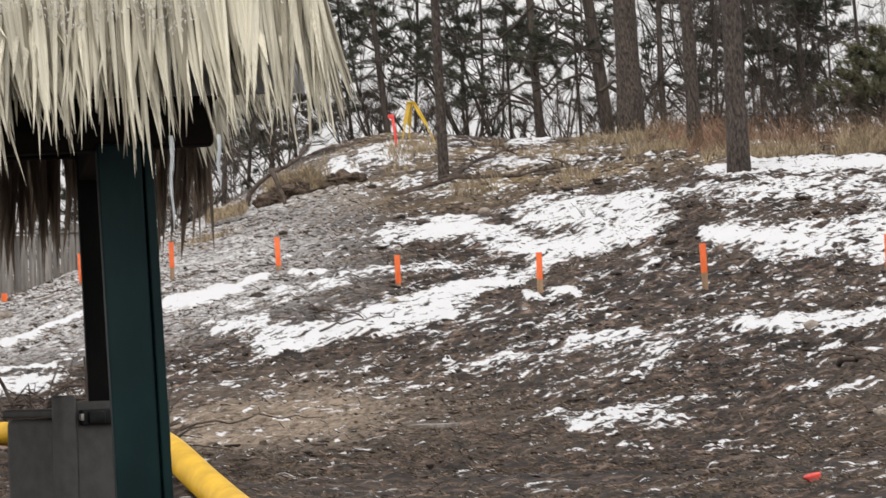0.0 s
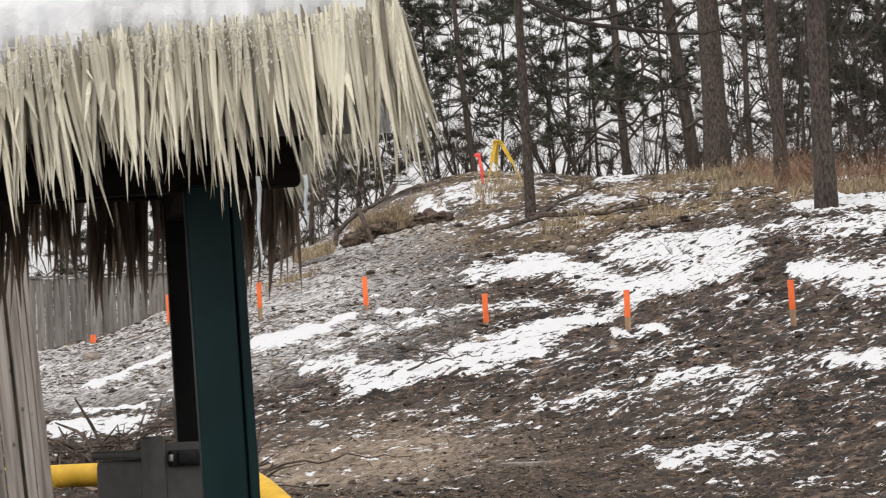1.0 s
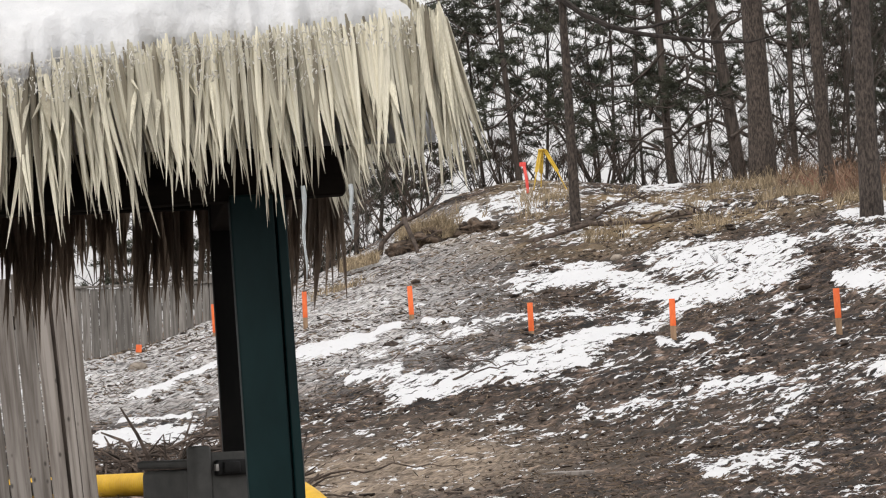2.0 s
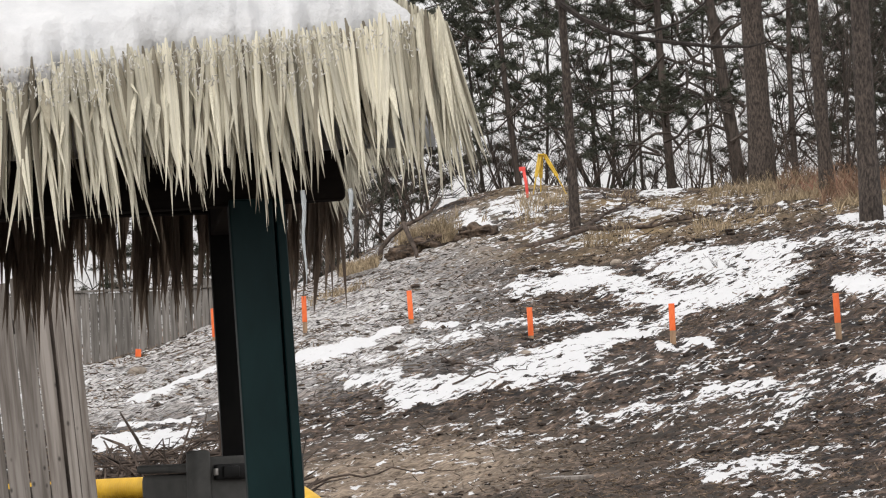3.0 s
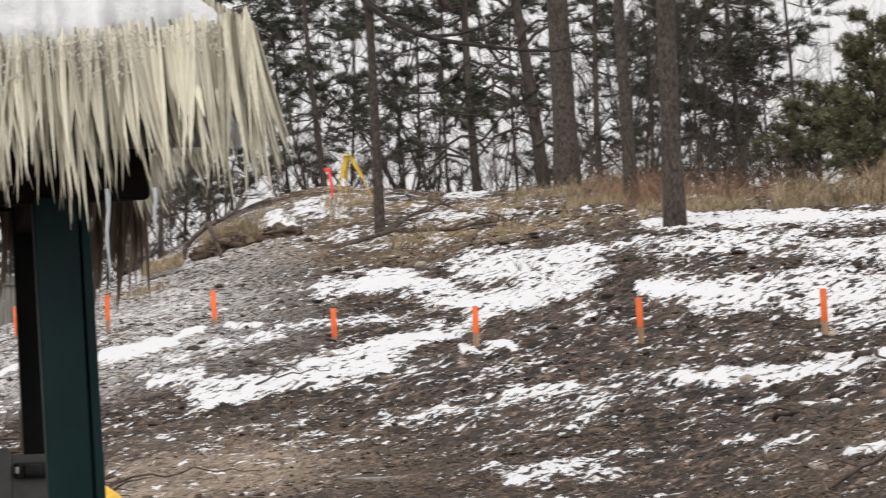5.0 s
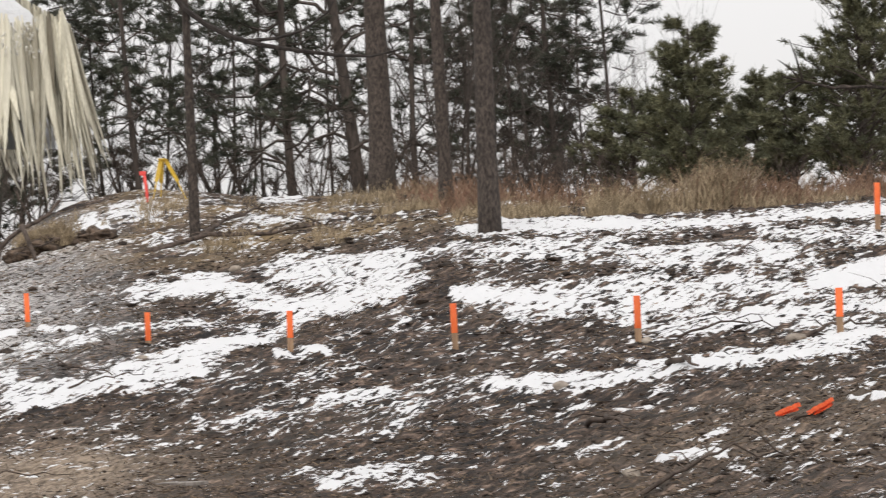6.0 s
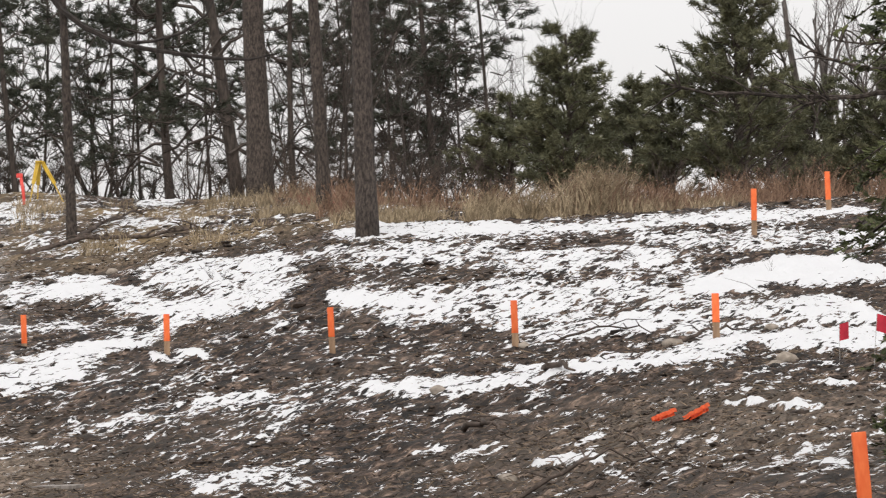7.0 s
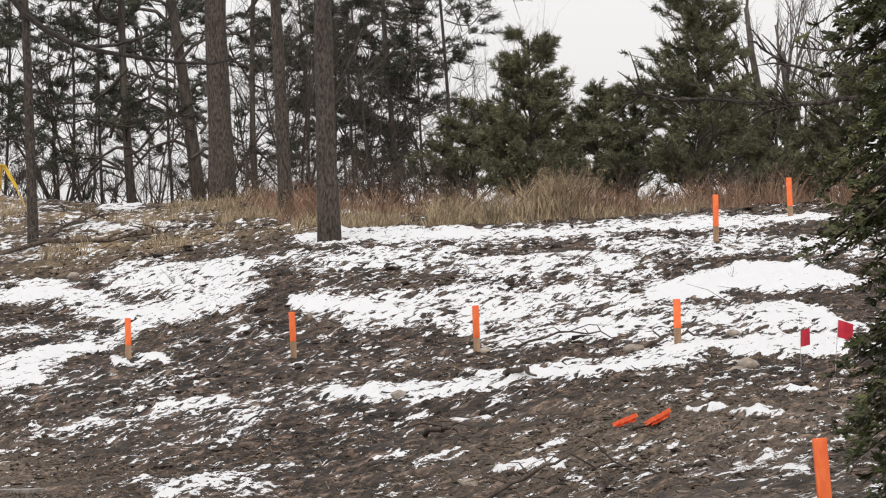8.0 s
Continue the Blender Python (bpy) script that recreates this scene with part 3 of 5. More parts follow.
def snow_cap():
    """Snow lying on the front and side slopes, with a ragged lower edge."""
    vs, fs = [], []
    for face in range(2):
        nu, nw = (240, 130) if face == 0 else (120, 60)
        gu, gw = np.meshgrid(np.linspace(0, 1, nu), np.linspace(-0.13 if face == 0 else 0.0, 1, nw))
        along = EAVE_W if face == 0 else EAVE_D
        # both slopes taper to the ridge; spread narrows as the slope rises
        gp = np.maximum(gw, 0.0)
        half = along / 2 * (1 - gp) + (0.0 if face == 0 else (EAVE_D / 2 - RUN)) * gp
        s = (gu - 0.5) * 2 * half
        up = gw * ROOF_UP
        ins = gw * RUN
        edge = (-0.022 if face == 0 else 0.14) + 0.07 * (fbm(s * 4 + 9 * face + 2, gw * 0 + 1.0, 83 + face, 4) - 0.45) + 0.1 * (fbm(s * 26, gw * 5, 88, 3) - 0.5) + (0.07 * (s - 0.55) if face == 0 else 0.0)
        body = np.clip((gw - edge) / 0.06, -1, 1)
        thick = np.where(body > 0, 0.075 * np.sqrt(np.clip(body, 0, 1)) + 0.02 * (fbm(s * 9, gw * 22, 90, 5, 0.6) - 0.5), 0.08 * body)
        if face == 0:
            px, py = -EAVE_W / 2 + s * (1 + CORNER / EAVE_W) + CORNER / 2 * (1 - gw), 0.07 + ins - np.where(thick > 0, 0.62, 2.6) * thick
        else:
            px, py = (CORNER - 0.09) * (1 - gw) - ins * (EAVE_W / 2 / RUN) + np.where(thick > 0, 0.3, 2.6) * thick, EAVE_D / 2 + s * 0.9
        pz = EAVE_Z + up + thick * 0.8
        o = len(vs)
        vs += np.stack([px, py, pz], -1).reshape(-1, 3).tolist()
        idx = np.arange(nu * nw).reshape(nw, nu) + o
        for i in range(nw - 1):
            for j in range(nu - 1):
                q = (idx[i, j], idx[i, j + 1], idx[i + 1, j + 1], idx[i + 1, j])
                fs.append(tuple(int(t) for t in q))
    raw_part("roof_snow", vs, fs, snow_white, HUT, "thick white snow on the thatch", even=True)


snow_cap()
# crumbs of ice and frozen slush caught on the leaves under the snow's edge
fv, ff = [], []
for k in range(4200):
    cx = rh.uniform(-EAVE_W, CORNER - 0.04)
    tuft = 0.5 + 0.5 * math.sin(cx * 23) * math.sin(cx * 9.1 + 1)
    if rh.random() > 0.15 + 0.85 * tuft:
        continue
    h = 0.0 + 0.085 * (cx + 0.65) - rh.random() ** 1.6 * (0.03 + 0.075 * tuft)
    p = Vector((cx, -0.03 + max(h, 0) * 1.2 - 0.03 * rh.random(), EAVE_Z + h))
    pts = [p]
    for q in range(rh.choice((2, 3, 4))):
        pts.append(pts[-1] + Vector((rh.uniform(-0.6, 0.6), rh.uniform(-0.5, 0.3), rh.uniform(-1.2, 0.4))) * 0.005)
    tube_into(fv, ff, pts, [rh.uniform(0.0005, 0.0014) for q in pts], 4)
raw_part("frozen_slush", fv, ff, slush, HUT, "crumbs of ice and slush on the leaf roots", kind="stuff", even=True)
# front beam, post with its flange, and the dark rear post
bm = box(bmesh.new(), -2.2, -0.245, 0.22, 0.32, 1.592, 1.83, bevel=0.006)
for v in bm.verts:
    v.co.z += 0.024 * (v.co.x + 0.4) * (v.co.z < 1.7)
part("front_beam", bm, timber_and_shade, HUT, "dark timber beam under the eave")
part("rear_beam", box(bmesh.new(), -2.2, -0.3, 3.0, 3.1, 1.72, 1.86, bevel=0.006), timber_and_shade, HUT, "dark rear timber beam")
part("side_beam", box(bmesh.new(), -0.44, -0.35, 0.32, 3.0, 1.66, 1.84, bevel=0.006), timber_and_shade, HUT, "dark side beam")
bm = box(bmesh.new(), -0.462, -0.38, 0.2, 0.32, -0.05, 1.6, bevel=0.005)
box(bm, -0.376, -0.357, 0.212, 0.31, -0.05, 1.6, bevel=0.004)
box(bm, -0.385, -0.37, 0.235, 0.3, -0.05, 1.6)
for v in bm.verts:
    v.co.x += 0.03 * (1.5 - v.co.z)
part("post", bm, green_paint, HUT, "dark green painted steel post with a flange")
bm = box(bmesh.new(), -0.44, -0.335, 2.98, 3.1, -0.05, 1.74, bevel=0.006)
for v in bm.verts:
    v.co.x += 0.022 * (1.5 - v.co.z)
part("rear_post", bm, black_paint, HUT, "black rear post")
part("left_post", box(bmesh.new(), -2.15, -2.03, 0.2, 0.32, -0.05, 1.6, bevel=0.005), green_paint, HUT)
part("left_rear_post", box(bmesh.new(), -2.15, -2.03, 2.98, 3.1, -0.05, 1.74, bevel=0.005), black_paint, HUT)
for x_, long_ in ((-0.336, 0.17), (-0.25, 0.1)):
    vs_, fs_, n_k = [], [], 9
    tube_into(vs_, fs_, [(x_ + 0.002 * math.sin(k), -0.02, 1.6 - long_ * k / n_k) for k in range(n_k + 1)], [0.0042 * (1 - k / (n_k + 1)) ** 0.7 * (1 + 0.25 * (k % 2)) for k in range(n_k + 1)], 7)
    raw_part("icicle", vs_, fs_, ice, HUT, "clear hanging icicle", even=True)

# ---- trees ----
def trunk_line(r0, tall, lean, bow, rnd, n=16, crook=0.0):
    ph = rnd.random() * 6
    pts = []
    for k in range(n + 1):
        s = k / n
        pts.append(Vector((lean * tall * s + bow * (math.sin(ph + 2.4 * s) - math.sin(ph)) + crook * rnd.uniform(-1, 1), bow * math.cos(ph + 2.0 * s) * 0.5, -0.35 + (tall + 0.35) * s)))
    radii = [r0 * (1 + 0.22 * max(0, 1 - k / 1.6)) * (1 - 0.72 * k / n) for k in range(n + 1)]
    return pts, radii


def along_line(pts, s):
    f = s * (len(pts) - 1)
    i = min(int(f), len(pts) - 2)
    return pts[i].lerp(pts[i + 1], f - i)


def tuft_into(vs, fs, p, d, size, blades, rnd, width=0.0155):
    """A brush of needles at p, fanned round the way d."""
    a = d.cross(Vector((0.2, 0.4, 0.9))).normalized()
    b = d.cross(a)
    for k in range(blades):
        w = rnd.random() * 6.283
        spread = rnd.uniform(0.3, 1.25)
        q = (d * rnd.uniform(0.25, 1.0) + (a * math.cos(w) + b * math.sin(w)) * spread).normalized()
        side = q.cross(Vector((rnd.random() - 0.5, rnd.random() - 0.5, rnd.random() - 0.5))).normalized() * width * 0.5
        o = p + d * rnd.uniform(-0.06, 0.04)
        e = o + q * size * rnd.uniform(0.7, 1.15)
        i = len(vs)
        vs.extend((tuple(o - side), tuple(o + side), tuple(e + side * 0.35), tuple(e - side * 0.35)))
        fs.append((i, i + 1, i + 2, i + 3))


def pine(at, r0, tall, lean, first, limbs, reach, seed, label, mat=None, leafy=1.0, rise=0.1, droop=0.3, leaf=None, twigs=6, size=0.15, blades=13, bow=0.08, dead=0.0, top=0.94, group="", lush=1.0, taper=0.72, wild=0.1, vary=0.0):
    """A pine: trunk, limbs with side twigs, and brushes of needles on the outer twigs."""
    rnd = random.Random(seed)
    tree = thing("pine_tree", label, "tree", at, group)
    pts, radii = trunk_line(r0, tall, lean, bow, rnd)
    vs, fs = [], []
    tube_into(vs, fs, pts, radii, 12, 0.16, rnd)
    raw_part("trunk", vs, fs, mat or bark_dark, tree, even=True)
    lv, lf, nv, nf = [], [], [], []
    for k in range(limbs):
        h = first + (tall * top - first) * ((k + rnd.random()) / limbs) ** 1.15
        s0 = (h + 0.35) / (tall + 0.35)
        o = along_line(pts, min(s0, 0.99))
        az = rnd.random() * 6.283
        frac = (h - first) / max(tall - first, 0.1)
        long = reach * (1 - taper * frac) * rnd.uniform(0.5, 1.12)
        full = min(1.0, lush + h / 3.4)
        way = Vector((math.cos(az), math.sin(az), 0))
        across = Vector((-way.y, way.x, 0))
        line, ph = [], rnd.random() * 6
        up, down = rise + vary * rnd.uniform(-0.6, 1.2), droop + vary * rnd.uniform(-0.5, 1.2)
        for q in range(7):
            s = q / 6
            line.append(o + way * long * s + across * wild * long * math.sin(ph + 3 * s) + Vector((0, 0, long * (up * s * 1.6 - down * s * s + 0.5 * wild * math.sin(ph + 7 * s)))))
        rr = max(0.012, min(0.3 * r0, 0.022 * long + 0.006))
        tube_into(lv, lf, line, [rr * (1 - 0.75 * q / 6) for q in range(7)], 4)
        bare = rnd.random() < dead * (1.25 - 0.2 * h)
        for t in range(twigs):
            s = rnd.uniform(0.22, 1.0)
            p = along_line(line, s)
            sg = 1 if t % 2 else -1
            tl = (0.14 + 0.42 * long * (1 - 0.6 * s)) * rnd.uniform(0.5, 1.05)
            d = (way * rnd.uniform(0.5, 1.1) + across * sg * rnd.uniform(0.3, 1.0) + Vector((0, 0, rnd.uniform(-0.25, 0.5) + rise))).normalized()
            e = p + d * tl + Vector((0, 0, 0.06 * rnd.uniform(-1, 1)))
            m = p.lerp(e, 0.5) + Vector((rnd.uniform(-1, 1), rnd.uniform(-1, 1), rnd.uniform(-1, 1))) * 0.05
            tube_into(lv, lf, [p, m, e], [rr * 0.42, rr * 0.3, rr * 0.16], 3)
            if bare:
                for z in range(3):
                    c = p.lerp(e, rnd.uniform(0.3, 1))
                    g = c + Vector((rnd.uniform(-1, 1), rnd.uniform(-1, 1), rnd.uniform(-0.6, 0.8))) * 0.22
                    tube_into(lv, lf, [c, g], [0.006, 0.003], 3)
            elif rnd.random() < leafy * full:
                count = 1 + int(tl / 0.13)
                for z in range(count):
                    c = p.lerp(e, 1 - 0.72 * z / max(count, 1))
                    dd = (d + Vector((rnd.uniform(-0.5, 0.5), rnd.uniform(-0.5, 0.5), rnd.uniform(-0.1, 0.6)))).normalized()
                    tuft_into(nv, nf, c, dd, size, blades, rnd)
    raw_part("branchwork", lv, lf, mat or bark_dark, tree, "dark forking limbs and twigs", kind="stuff")
    if nv:
        raw_part("crown", nv, nf, leaf or needle, tree, "clumps of dark green needles")
    return tree, pts


def on_hill(u, y):
    """A point of the ground at the bearing u (in thousandths of x / y) and y metres ahead."""
    x = u * 0.001 * y
    return (x, y, ground_at(x, y) - 0.03)


# the big bare trunks along the brow
TALL = "tall pine tree with bare brown furrowed trunk on the hill"
front_pine, fp_line = pine((1.74, 66.1, ground_at(1.74, 66.1)), 0.095, 9.0, -0.025, 5.6, 12, 1.8, 1, "slender pine tree with bare trunk beside a fallen limb", bark)
pine((5.79, 57.2, ground_at(5.79, 57.2)), 0.165, 11.0, -0.022, 6.5, 12, 2.2, 2, TALL, bark, bow=0.05)
pine((5.54, 74.55, ground_at(5.54, 74.55)), 0.25, 13.0, -0.022, 6.2, 14, 2.6, 3, "thick old pine tree with furrowed grey-brown trunk", bark, bow=0.06)
pine((6.11, 67.55, ground_at(6.11, 67.55)), 0.13, 10.0, -0.03, 5.2, 12, 2.0, 4, TALL, bark, bow=0.07)

# a long bare limb that reaches across from the slender pine
lv_, lf_ = [], []
limb = [(-0.35, 0.0, 4.25), (-0.1, -0.1, 3.9), (0.25, -0.2, 3.62), (0.7, -0.3, 3.38), (1.2, -0.3, 3.24), (1.8, -0.35, 3.14), (2.4, -0.4, 3.05), (3.0, -0.4, 3.02), (3.45, -0.45, 3.12)]
tube_into(lv_, lf_, limb, [0.056, 0.053, 0.05, 0.046, 0.04, 0.035, 0.03, 0.022, 0.01], 6)
tube_into(lv_, lf_, [(0.9, -0.3, 3.32), (1.4, -0.2, 3.36), (1.9, -0.2, 3.5), (2.3, -0.2, 3.8), (2.5, -0.2, 4.2)], [0.034, 0.03, 0.026, 0.02, 0.01], 5)
tube_into(lv_, lf_, [(1.9, -0.35, 3.13), (2.2, -0.3, 2.95), (2.5, -0.3, 2.7), (2.75, -0.3, 2.66)], [0.018, 0.014, 0.01, 0.006], 5)
tube_into(lv_, lf_, [(1.1, -0.3, 3.26), (1.25, -0.25, 3.05), (1.3, -0.2, 2.85)], [0.012, 0.009, 0.005], 4)
r_ = random.Random(8)
for k in range(26):
    p_ = along_line([Vector(q) for q in limb], r_.uniform(0.3, 1))
    d_ = Vector((r_.uniform(-0.2, 1), r_.uniform(-0.5, 0.5), r_.uniform(-0.9, 0.9))) * r_.uniform(0.15, 0.5)
    tube_into(lv_, lf_, [p_, p_ + d_ * 0.5 + Vector((0, 0, 0.03)), p_ + d_], [0.009, 0.007, 0.003], 3)
raw_part("low_limb", lv_, lf_, wet_bark, front_pine, "long bare dark limb")

# the pines behind the brow: bearing, distance, radius, height, lean, lowest limb, limbs, reach, dead share, twigs
WOOD_LEFT = (
    (-37, 84, 0.15, 8.0, -0.02, 1.4, 34, 2.0, 0.3, 8), (-30, 80, 0.13, 8.0, 0.01, 1.6, 34, 2.0, 0.2, 8), (-18, 82, 0.12, 8.5, -0.01, 1.2, 36, 2.1, 0.2, 8),
    (-24, 88, 0.12, 8.0, 0.0, 0.8, 36, 2.2, 0.2, 9), (-45, 92, 0.12, 8.0, 0.01, 0.8, 36, 2.2, 0.2, 9), (-10, 90, 0.1, 8.0, 0.0, 0.8, 34, 2.2, 0.2, 9),
    (-55, 86, 0.13, 7.5, 0.0, 0.9, 34, 2.0, 0.25, 8), (-75, 84, 0.13, 7.5, 0.0, 0.9, 34, 2.0, 0.3, 8), (-95, 86, 0.13, 7.5, 0.0, 0.9, 30, 2.0, 0.3, 7),
)
WOOD_MIDDLE = (
    (4, 83, 0.09, 8.0, -0.02, 0.7, 34, 2.3, 0.1, 9), (13, 79, 0.075, 8.0, 0.0, 0.8, 32, 2.2, 0.1, 9), (19, 86, 0.09, 8.0, 0.01, 0.6, 32, 2.4, 0.12, 9),
    (36, 90, 0.1, 8.5, -0.01, 0.8, 32, 2.5, 0.15, 9), (51.5, 79, 0.11, 8.5, -0.01, 0.7, 32, 2.2, 0.2, 9), (44, 92, 0.1, 8.5, 0.02, 0.8, 26, 2.6, 0.15, 9),
    (62, 95, 0.11, 8.5, 0.01, 0.8, 24, 2.3, 0.4, 9), (69, 84, 0.17, 9.0, -0.05, 1.4, 22, 2.0, 0.6, 8),
)
WOOD_RIGHT = (
    (83, 88, 0.09, 8.5, 0.02, 0.9, 30, 2.0, 0.65, 9), (78, 97, 0.1, 8.5, -0.02, 0.9, 28, 2.3, 0.5, 9), (96, 92, 0.1, 8.5, -0.01, 0.8, 40, 2.0, 0.55, 9),
    (108, 88, 0.09, 8.0, 0.02, 0.7, 42, 1.8, 0.65, 10), (119, 86, 0.085, 8.5, 0.0, 0.6, 50, 1.9, 0.6, 10), (127, 93, 0.09, 8.0, -0.02, 0.6, 42, 1.8, 0.6, 10),
    (102, 97, 0.09, 8.5, 0.01, 0.8, 44, 2.2, 0.5, 11), (114, 95, 0.09, 8.5, -0.01, 0.8, 44, 2.2, 0.5, 11), (90, 99, 0.1, 8.5, 0.02, 0.8, 30, 2.2, 0.4, 10),
)
for k, (u_, y_, r0_, tall_, lean_, first_, limbs_, reach_, dead_, tw_) in enumerate(WOOD_LEFT + WOOD_MIDDLE + WOOD_RIGHT):
    pine(on_hill(u_, y_), r0_ * (0.95 if u_ in (51.5, 69, 13, 83, 119) else 0.42), tall_, lean_ + 0.03 * math.sin(k * 7.3), first_ * 0.8, int(limbs_ * 0.88), reach_, 20 + k, "pine tree with twiggy low limbs and dark needles" if dead_ < 0.4 else "thin pine tree with many bare dead twigs",
         bark_dark, dead=dead_ + (0.12 if u_ > 40 else 0.04), twigs=tw_ + 1, size=0.125, blades=20, bow=0.3, group="pines behind the hilltop", top=0.72, lush=0.3, taper=0.35, wild=0.3, vary=0.4)

pine(on_hill(133, 85), 0.05, 9.0, -0.02, 1.4, 34, 2.0, 90, "pine tree at the edge of the wood with twiggy limbs", bark_dark, dead=0.7, twigs=10, size=0.125, blades=20, bow=0.3,
     group="pines behind the hilltop", top=0.72, lush=0.3, taper=0.35, wild=0.3, vary=0.4)

# young bushy pines at the end of the brow
YOUNG = ((154, 73, 3.3, 1.3, 84), (198, 75, 5.3, 1.75, 104), (180, 77, 2.5, 1.3, 50), (171, 79, 2.6, 1.3, 50), (139, 80, 2.3, 1.2, 44), (218, 86, 3.0, 1.8, 62), (205, 82, 2.7, 1.5, 50), (240, 84, 3.2, 1.9, 56), (160, 84, 2.3, 1.3, 40))
for k, (u_, y_, tall_, reach_, limbs_) in enumerate(YOUNG):
    pine(on_hill(u_, y_), 0.07, tall_, 0.0, 0.15, limbs_, reach_, 60 + k, "young bushy green pine with upswept shoots", bark_dark, rise=0.4, droop=0.1, leaf=needle_young, twigs=10, size=0.11,
         blades=20, bow=0.03, top=0.97, group="young pines on the hilltop")


def bare_tree(name, at, stems, tall, seed, label, mat, category="tree", spread=0.35, r0=0.05, depth=3):
    """A leafless tree or shrub with forking stems."""
    rnd = random.Random(seed)
    tr = thing(name, label, category, at)
    tv, tf, bv, bf = [], [], [], []

    def grow(p, d, long, r, level):
        pts = [p]
        for k in range(5):
            d = (d + Vector((rnd.uniform(-1, 1), rnd.uniform(-1, 1), rnd.uniform(-0.3, 0.6))) * 0.16).normalized()
            pts.append(pts[-1] + d * long / 5)
        tube_into(*((tv, tf) if level == 0 else (bv, bf)), pts, [r * (1 - 0.6 * k / 5) for k in range(6)], 7 if level == 0 else 3)
        if level < depth:
            for k in range(5 if level == 0 else 4):
                s = rnd.uniform(0.3, 1.0)
                q = along_line(pts, s)
                e = (d + Vector((rnd.uniform(-1, 1), rnd.uniform(-1, 1), rnd.uniform(-0.2, 0.7))) * 0.85).normalized()
                grow(q, e, long * rnd.uniform(0.35, 0.6), r * 0.45 * (1.1 - 0.4 * s), level + 1)

    for k in range(stems):
        a = rnd.random() * 6.283
        grow(Vector((0.06 * math.cos(a), 0.06 * math.sin(a), -0.1)), Vector((math.cos(a) * spread, math.sin(a) * spread, 1)).normalized(), tall * rnd.uniform(0.55, 0.75), r0 * rnd.uniform(0.6, 1), 0)
    raw_part("trunk", tv, tf, mat, tr, even=True)
    raw_part("branchwork", bv, bf, mat, tr, "fine bare twigs", kind="stuff")
    return tr


bare_tree("bare_tree", on_hill(219, 88), 7, 7.5, 5, "leafless grey tree with spreading forked stems", bark_grey, r0=0.15, depth=4)
bare_tree("bare_tree", on_hill(231, 90), 6, 7.0, 6, "leafless grey tree with thin upright stems", bark_grey, spread=0.2, r0=0.07, depth=4)
bare_tree("bare_tree", on_hill(156, 92), 4, 6.5, 7, "leafless tree with a spray of fine twigs", bark_grey, spread=0.3)
bare_tree("bare_tree", on_hill(112, 83), 5, 5.5, 9, "leafless thin tree among the pines", bark_dark, spread=0.45, r0=0.03)
bare_tree("bare_tree", on_hill(94, 82), 7, 5.5, 10, "leafless thin tree among the pines", bark_dark, spread=0.3, r0=0.04)
for k, (u_, y_) in enumerate(((-14, 84), (9, 85), (33, 87), (57, 88), (73, 89), (87, 90), (106, 91), (117, 89), (131, 90))):
    bare_tree("bare_tree", on_hill(u_, y_), 3 + k % 3, 5.0 + 0.9 * (k % 4), 200 + k, "leafless thin tree among the pines", bark_dark, spread=0.25 + 0.1 * (k % 3), r0=0.028 + 0.006 * (k % 3))
bare_tree("bare_tree", on_hill(40, 86), 3, 5.5, 11, "leafless thin tree among the pines", bark_dark, spread=0.3, r0=0.04)
for k, (u_, y_, tall_) in enumerate(((-92, 70, 1.8), (-80, 71, 2.3), (-70, 72, 2.0), (-60, 71, 2.4), (-47, 74, 1.8), (-36, 76, 1.6), (88, 73, 1.1), (133, 66, 1.2), (160, 67, 1.0), (178, 66, 1.2), (200, 65, 1.3), (214, 66, 1.2), (231, 66, 1.3), (122, 70, 1.5), (108, 72, 1.5), (-12, 80, 1.3), (2, 81, 1.2), (10, 80, 1.4), (22, 82, 1.2), (30, 81, 1.4), (46, 82, 1.2), (56, 83, 1.3), (66, 81, 1.2), (98, 82, 1.6), (116, 80, 1.6), (-46, 72, 2.6), (-40, 75, 2.8), (-33, 73, 2.4), (-27, 76, 2.6), (-20, 77, 2.4), (-15, 79, 2.2), (-52, 77, 2.6), *((3.0 + 5.2 * q, 78.5 + (q * 7) % 5, 1.3 + 0.25 * (q % 4)) for q in range(26)))):
    bare_tree("shrub", on_hill(u_, y_), 7, tall_, 70 + k, "leafless reddish brown shrub behind the slope", stick_bark if k % 4 else bark_dark, "shrub", 0.6, 0.016, 2)


